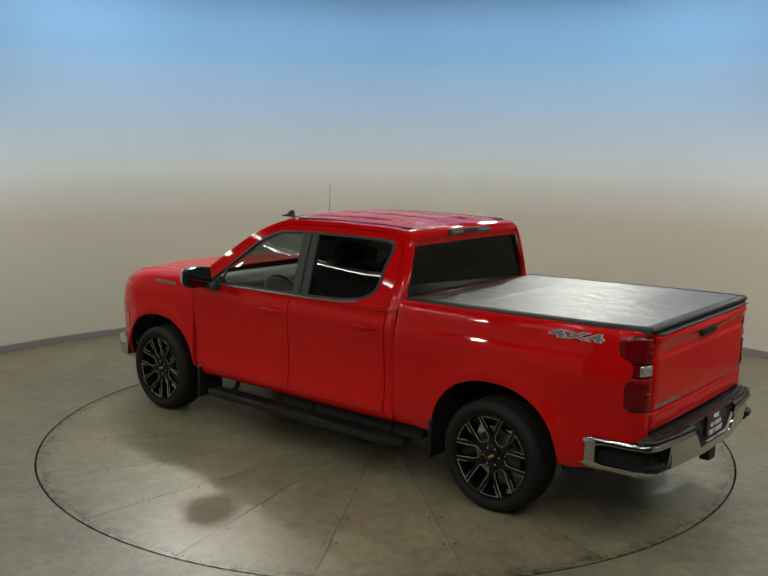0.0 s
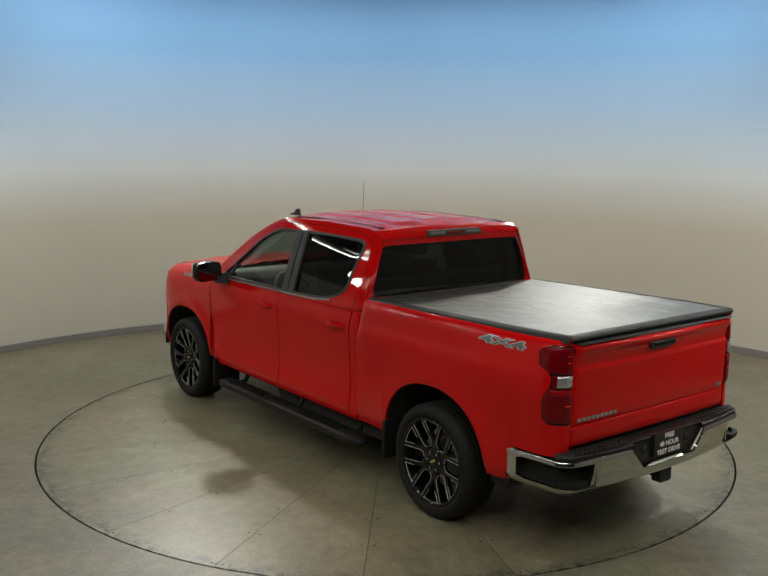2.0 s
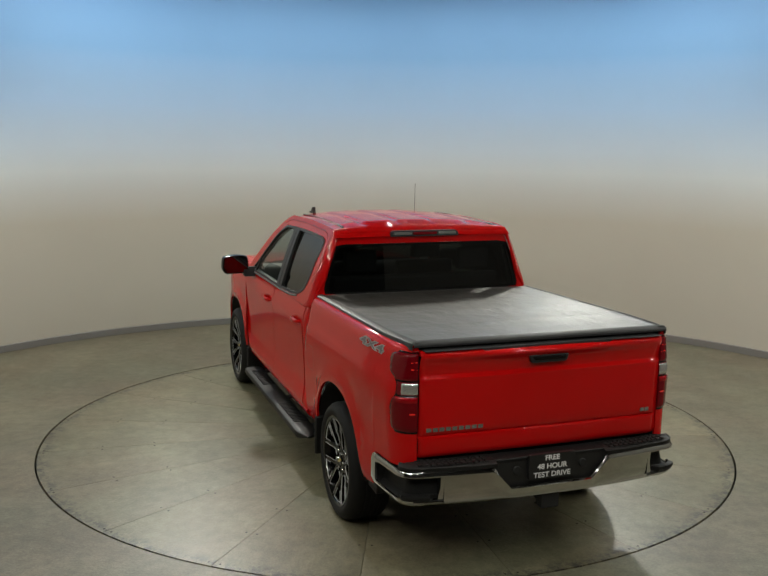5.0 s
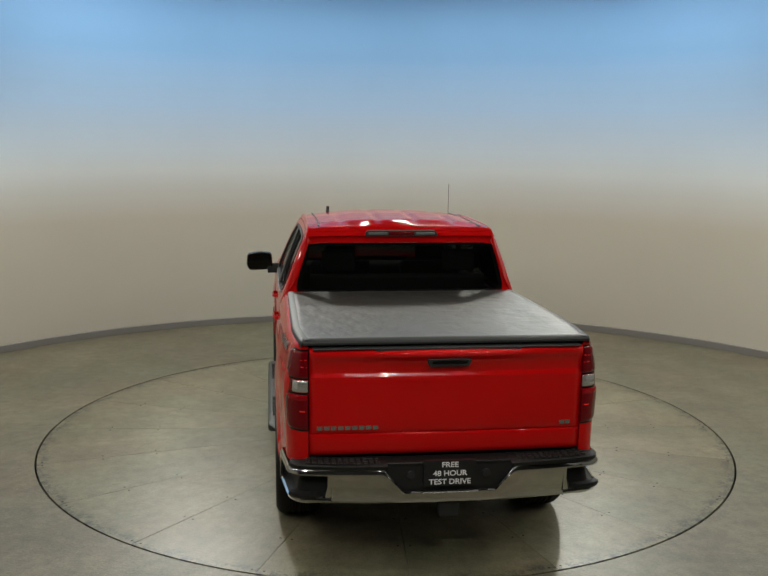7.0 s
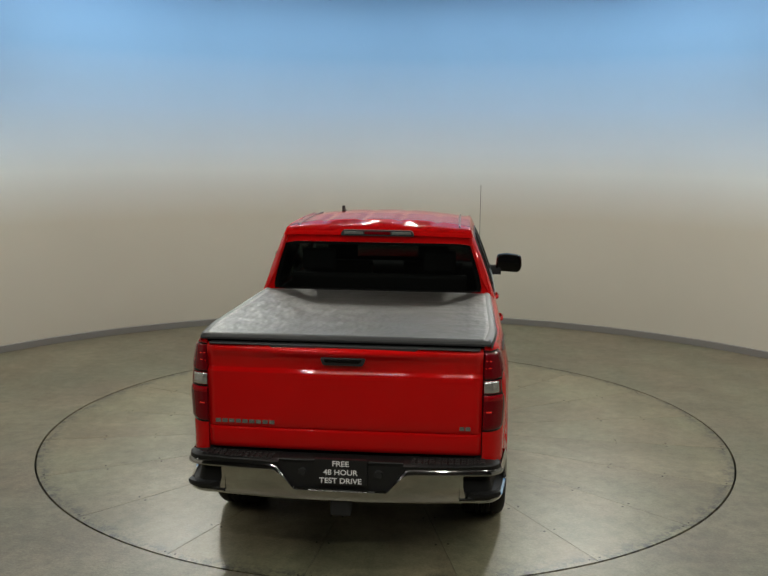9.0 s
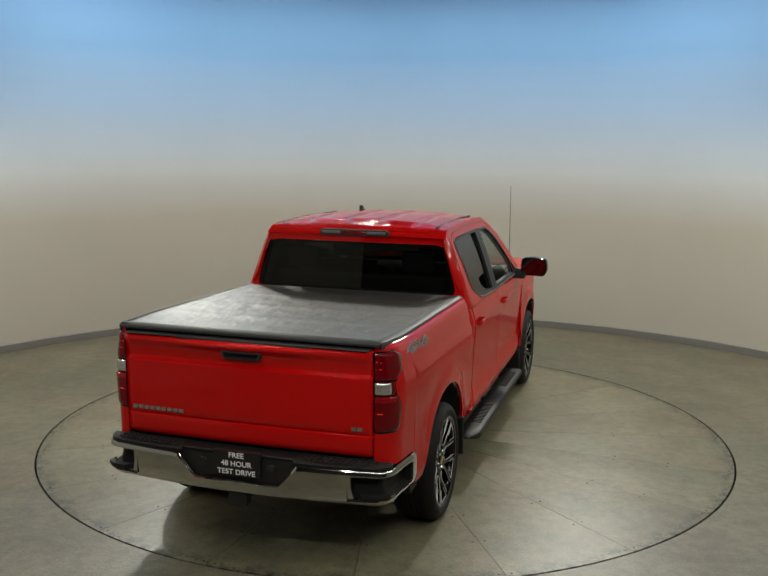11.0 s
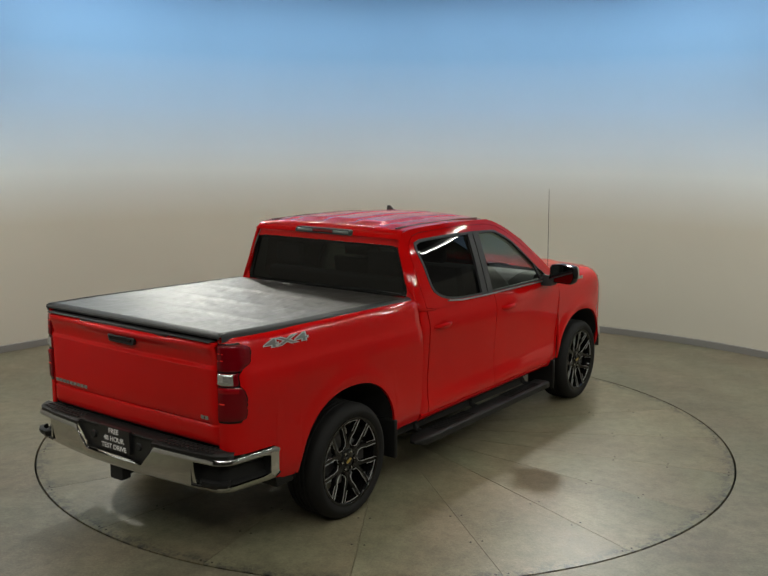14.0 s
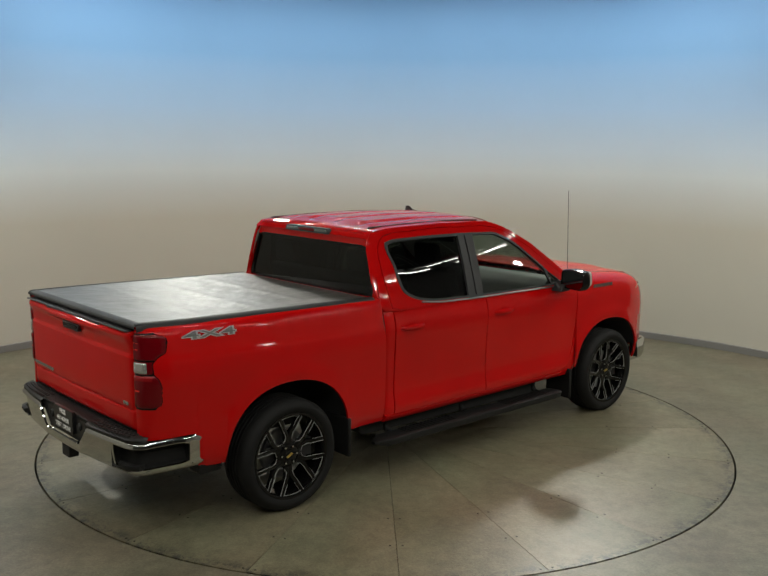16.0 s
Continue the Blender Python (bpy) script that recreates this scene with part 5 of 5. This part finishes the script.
    bm = bmesh.new()
    box(bm, -2.9, -1.02, -0.83, 0.83, 1.30, 1.38)
    part("bed_filler", bm, M_UNDER, truck, smooth=False)
    for side in (1, -1):                                     # black strip below the bed behind the wheel
        bm = bmesh.new()
        prism(bm, rounded([(-2.57, 0.475), (-2.40, 0.475), (-2.405, 0.41), (-2.56, 0.405)], 0.012), 1, min(side * 0.70, side * 0.918), max(side * 0.70, side * 0.918))
        bevelled(part("valance", bm, M_PLASTIC, truck, "black plastic strip below the bed"), 0.006)
    # fuel door on the driver's side
    bm = bmesh.new()
    pts = rounded([(-1.28, 0.87), (-1.10, 0.87), (-1.10, 1.05), (-1.28, 1.05)], 0.05)
    ring(bm, pts, [(-1.19 + (x + 1.19) * 0.975, 0.97 + (z - 0.97) * 0.975) for x, z in pts], lambda x, z: (x, 0.9715 if z < 0.97 else 0.9755, z))
    part("fuel_door_seam", bm, M_UNDER, truck)


def build_front(truck):
    # bonnet
    bm = bmesh.new()
    rows = []
    for k in range(25):
        x = 1.36 + (2.64 - 1.36) * k / 24
        f = (x - 1.36) / 1.28
        u2 = max(0.0, (x - 2.05) / 0.75)
        half = 0.788 - 0.30 * u2 ** 2.6
        zb = 1.350 - nose_drop(x) - 0.05 * max(0, (f - 0.93) / 0.07) ** 2
        row = []
        for j in range(41):
            u = -1 + 2 * j / 40
            y = half * u
            z = zb + 0.014 * (1 - abs(u) ** 3) + 0.014 * (1 / (1 + math.exp((abs(y) - 0.42) / 0.02)))
            z -= 0.012 * math.exp(-((abs(y) - 0.70) / 0.03) ** 2)
            row.append((x, y, z))
        rows.append(row)
    grid(bm, rows[::-1])
    part("bonnet", bm, M_RED, truck, "red sculpted bonnet", angle=50)
    # grille wall
    bm = bmesh.new()
    rows = []
    for z, dx in ((0.60, 0.06), (0.75, 0.09), (0.95, 0.08), (1.10, 0.02), (1.22, -0.07)):
        rows.append([(2.70 + dx + 0.03 * (1 - abs(u) ** 2), 0.60 * u, z) for u in (-1 + 2 * j / 16 for j in range(17))])
    grid(bm, rows)
    part("grille", bm, M_GLOSS, truck, "black grille")
    for side in (1, -1):
        head = new("headlight")
        head.parent = truck
        head["label"] = "headlight with amber corner"
        bm = bmesh.new()
        rows = []
        for k in range(9):
            z = 1.03 + 0.15 * k / 8
            rows.append([(2.40 + 0.36 * f - 0.02 * (z - 1.03), side * (0.905 - 0.33 * f ** 1.6), z) for f in (j / 8 for j in range(9))])
        grid(bm, rows)
        bmesh.ops.recalc_face_normals(bm, faces=bm.faces)
        part("lens", bm, M_WHITELENS, head, "clear lens")
        bm = bmesh.new()
        rows = [[(2.335 + 0.06 * f, side * (0.936 - 0.022 * f), z) for f in (0, 0.5, 1)] for z in (1.04, 1.10, 1.165)]
        grid(bm, rows)
        bmesh.ops.recalc_face_normals(bm, faces=bm.faces)
        part("amber_marker", bm, M_AMBER, head, "amber side marker")
    bm = bmesh.new()
    rows = []
    for k in range(33):
        a = -1 + 2 * k / 32
        y = 0.885 * math.copysign(1 - (1 - abs(a)) ** 2.0, a) if abs(a) > 0.0 else 0.0
        x = 2.86 - 0.50 * max(0.0, (abs(a) - 0.25) / 0.75) ** 3.0
        rows.append([(x - 0.03, y, 0.40), (x, y, 0.43), (x + 0.01, y, 0.50), (x, y, 0.57), (x - 0.05, y, 0.585)])
    grid(bm, rows)
    bmesh.ops.recalc_face_normals(bm, faces=bm.faces)
    solid(part("front_bumper", bm, M_CHROME, truck, "chrome front bumper"), 0.02, -1)


def build_inside(truck):
    inside = new("cabin")
    inside.parent = truck
    bm = bmesh.new()
    box(bm, -0.95, 1.25, -0.86, 0.86, 0.52, 0.58)
    part("cabin_floor", bm, M_DASH, inside, smooth=False)
    bm = bmesh.new()
    rows = [[(x, 0.90 * u * 0.78, 1.838 + 0.03 * (1 - u * u)) for u in (-1, -0.5, 0, 0.5, 1)] for x in (-0.93, -0.2, 0.30)] + [[(0.44 + 0.24 * (1 - u * u), 0.68 * u, 1.822 + 0.03 * (1 - u * u)) for u in (-1, -0.5, 0, 0.5, 1)]]
    grid(bm, rows)
    part("headliner", bm, M_LINER, inside, "pale grey headliner")
    for side in (1, -1):
        bm = bmesh.new()
        box(bm, -0.92, 1.25, min(side * 0.86, side * 0.90), max(side * 0.86, side * 0.905), 0.55, 1.305)
        bevelled(part("door_lining", bm, M_DASH, inside), 0.015)
    bm = bmesh.new()
    prism(bm, rounded([(0.98, 0.85), (1.34, 0.85), (1.37, 1.29), (1.20, 1.355), (1.06, 1.34), (1.0, 1.27)], 0.04), 1, -0.84, 0.84)
    part("dashboard", bm, M_DASH, inside, "dark grey dashboard", angle=50)
    bm = bmesh.new()
    pts = [(0.80 + 0.10 * math.sin(a), 0.38 + 0.185 * math.cos(a), 1.16 + 0.165 * math.sin(a)) for a in (2 * math.pi * k / 28 for k in range(29))]
    tube(bm, pts, 0.016, 8, caps=False)
    tube(bm, [(0.80, 0.38 - 0.18, 1.16), (0.80, 0.38 + 0.18, 1.16)], 0.018, 6)
    tube(bm, [(0.80, 0.38, 1.16), (1.05, 0.38, 1.05)], 0.04, 8)
    part("steering_wheel", bm, M_DASH, inside, "dark steering wheel")

    def seat(x, y, w, rest=True):
        s = "front_seat" if w < 0.6 else "rear_bench"
        bm = bmesh.new()
        prism(bm, rounded([(x - 0.24, 0.82), (x + 0.28, 0.86), (x + 0.28, 0.98), (x - 0.24, 0.95)], 0.04), 1, y - w / 2, y + w / 2)
        bevelled(part(s, bm, M_SEAT, inside, "grey upholstered seat"), 0.03, 3)
        bm = bmesh.new()
        prism(bm, rounded([(x - 0.20, 0.90), (x - 0.08, 0.90), (x - 0.25, 1.50), (x - 0.36, 1.50)], 0.04), 1, y - w / 2, y + w / 2)
        bevelled(part("seat_back", bm, M_SEAT, inside), 0.04, 3)
        for yy in ([y] if w < 0.6 else [y - 0.48, y + 0.48]):
            bm = bmesh.new()
            prism(bm, rounded([(x - 0.36, 1.525), (x - 0.27, 1.525), (x - 0.30, 1.70), (x - 0.37, 1.70)], 0.03), 1, yy - 0.13, yy + 0.13)
            bevelled(part("head_restraint", bm, M_SEAT, inside), 0.03, 3)
    seat(0.30, 0.40, 0.52)
    seat(0.30, -0.40, 0.52)
    seat(-0.52, 0.0, 1.40)
    bm = bmesh.new()
    box(bm, 0.58, 0.60, -0.12, 0.12, 1.64, 1.71)
    bevelled(part("inner_mirror", bm, M_DASH, inside), 0.01)


def build_underbody(truck):
    frame_ = new("chassis")
    frame_.parent = truck
    for side in (1, -1):
        bm = bmesh.new()
        y = side * 0.47
        rows = []
        for x, z in ((2.6, 0.52), (2.3, 0.52), (1.2, 0.46), (-1.2, 0.46), (-1.7, 0.60), (-2.1, 0.60), (-2.9, 0.52)):
            rows.append([(x, y - 0.04, z - 0.07), (x, y + 0.04, z - 0.07), (x, y + 0.04, z + 0.07), (x, y - 0.04, z + 0.07), (x, y - 0.04, z - 0.07)])
        grid(bm, rows)
        part("frame_rail", bm, M_UNDER, frame_, smooth=False)
    bm = bmesh.new()
    box(bm, -2.85, -1.02, -0.49, 0.49, 0.68, 0.74)
    part("bed_floor", bm, M_UNDER, frame_, smooth=False)
    bm = bmesh.new()
    box(bm, -1.0, 1.3, -0.88, 0.88, 0.46, 0.52)
    part("cab_floor", bm, M_UNDER, frame_, smooth=False)
    bm = bmesh.new()
    box(bm, 1.3, 2.62, -0.50, 0.50, 0.40, 0.95)
    part("engine_bay", bm, M_UNDER, frame_, smooth=False)
    for name, label, outline, y0, y1 in (("fuel_tank", "black fuel tank", [(-1.15, 0.30), (0.35, 0.27), (0.45, 0.48), (-1.2, 0.48)], 0.12, 0.80),
                                         ("gearbox", "black gearbox casing", [(-0.2, 0.30), (0.9, 0.26), (1.5, 0.30), (1.5, 0.48), (-0.3, 0.48)], -0.32, 0.10),
                                         ("heat_shield", "black heat shield", [(-1.1, 0.33), (0.95, 0.30), (1.05, 0.48), (-1.15, 0.48)], -0.80, -0.36)):
        bm = bmesh.new()
        prism(bm, rounded(outline, 0.04), 1, y0, y1)
        bevelled(part(name, bm, M_UNDER, frame_, label), 0.02)
    for x in (AXLE, -AXLE):
        bm = bmesh.new()
        tube(bm, [(x, -0.72, HUB_Z), (x, -0.2, HUB_Z), (x, -0.12, HUB_Z), (x, 0.12, HUB_Z), (x, 0.2, HUB_Z), (x, 0.72, HUB_Z)], [0.045, 0.05, 0.13, 0.13, 0.05, 0.045], 14)
        part("axle", bm, M_UNDER, frame_)
    bm = bmesh.new()
    tube(bm, [(0.9, -0.3, 0.40), (-1.3, -0.33, 0.40), (-1.7, -0.35, 0.52), (-2.3, -0.52, 0.47), (-2.55, -0.80, 0.43)], 0.038, 10)
    tube(bm, [(-0.3, -0.31, 0.40), (-0.25, -0.31, 0.40), (-1.0, -0.32, 0.40), (-1.05, -0.32, 0.40)], [0.04, 0.11, 0.11, 0.04], 14)
    part("exhaust", bm, M_STEEL, frame_, "dull steel exhaust pipe")
    bm = bmesh.new()
    tube(bm, [(-2.05, 0.0, 0.50), (-2.0, 0.0, 0.50), (-2.6, 0.0, 0.50), (-2.65, 0.0, 0.50)], [0.30, 0.37, 0.37, 0.30], 24)
    bm.transform(Matrix.Translation((-2.33, 0, 0.56)) @ Matrix.Diagonal((1, 1, 0.3, 1)) @ Matrix.Translation((2.33, 0, -0.50)))
    part("spare_wheel", bm, M_RUBBER, frame_, "spare tyre under the bed")


M_MIRROR = material("mirror_glass", (0.14, 0.14, 0.15), 0.03, 1.0)


def build_truck():
    top = new("pickup_truck")
    tagged(top, "bright red crew-cab pickup truck with black bed cover and black wheels", "pickup truck")
    build_sides(top)
    build_cab(top)
    build_rear(top)
    build_front(top)
    build_inside(top)
    build_underbody(top)
    build_wheels(top)
    for o in top.children:
        o.matrix_basis = Matrix.Translation((TRUCK_X, TRUCK_Y, 0.0)) @ o.matrix_basis
    return top


# ---------------------------------------------------------------- build
build_studio()
build_lights()
turntable = build_turntable()
truck = build_truck()


def motions():
    turns = [(0.5 * k, pose(0, 0, 0, 0, 0, TURN_START + TURN_RATE * 0.5 * k)) for k in range(33)]
    walk(turntable, turns)
    walk(truck, turns)


motions()
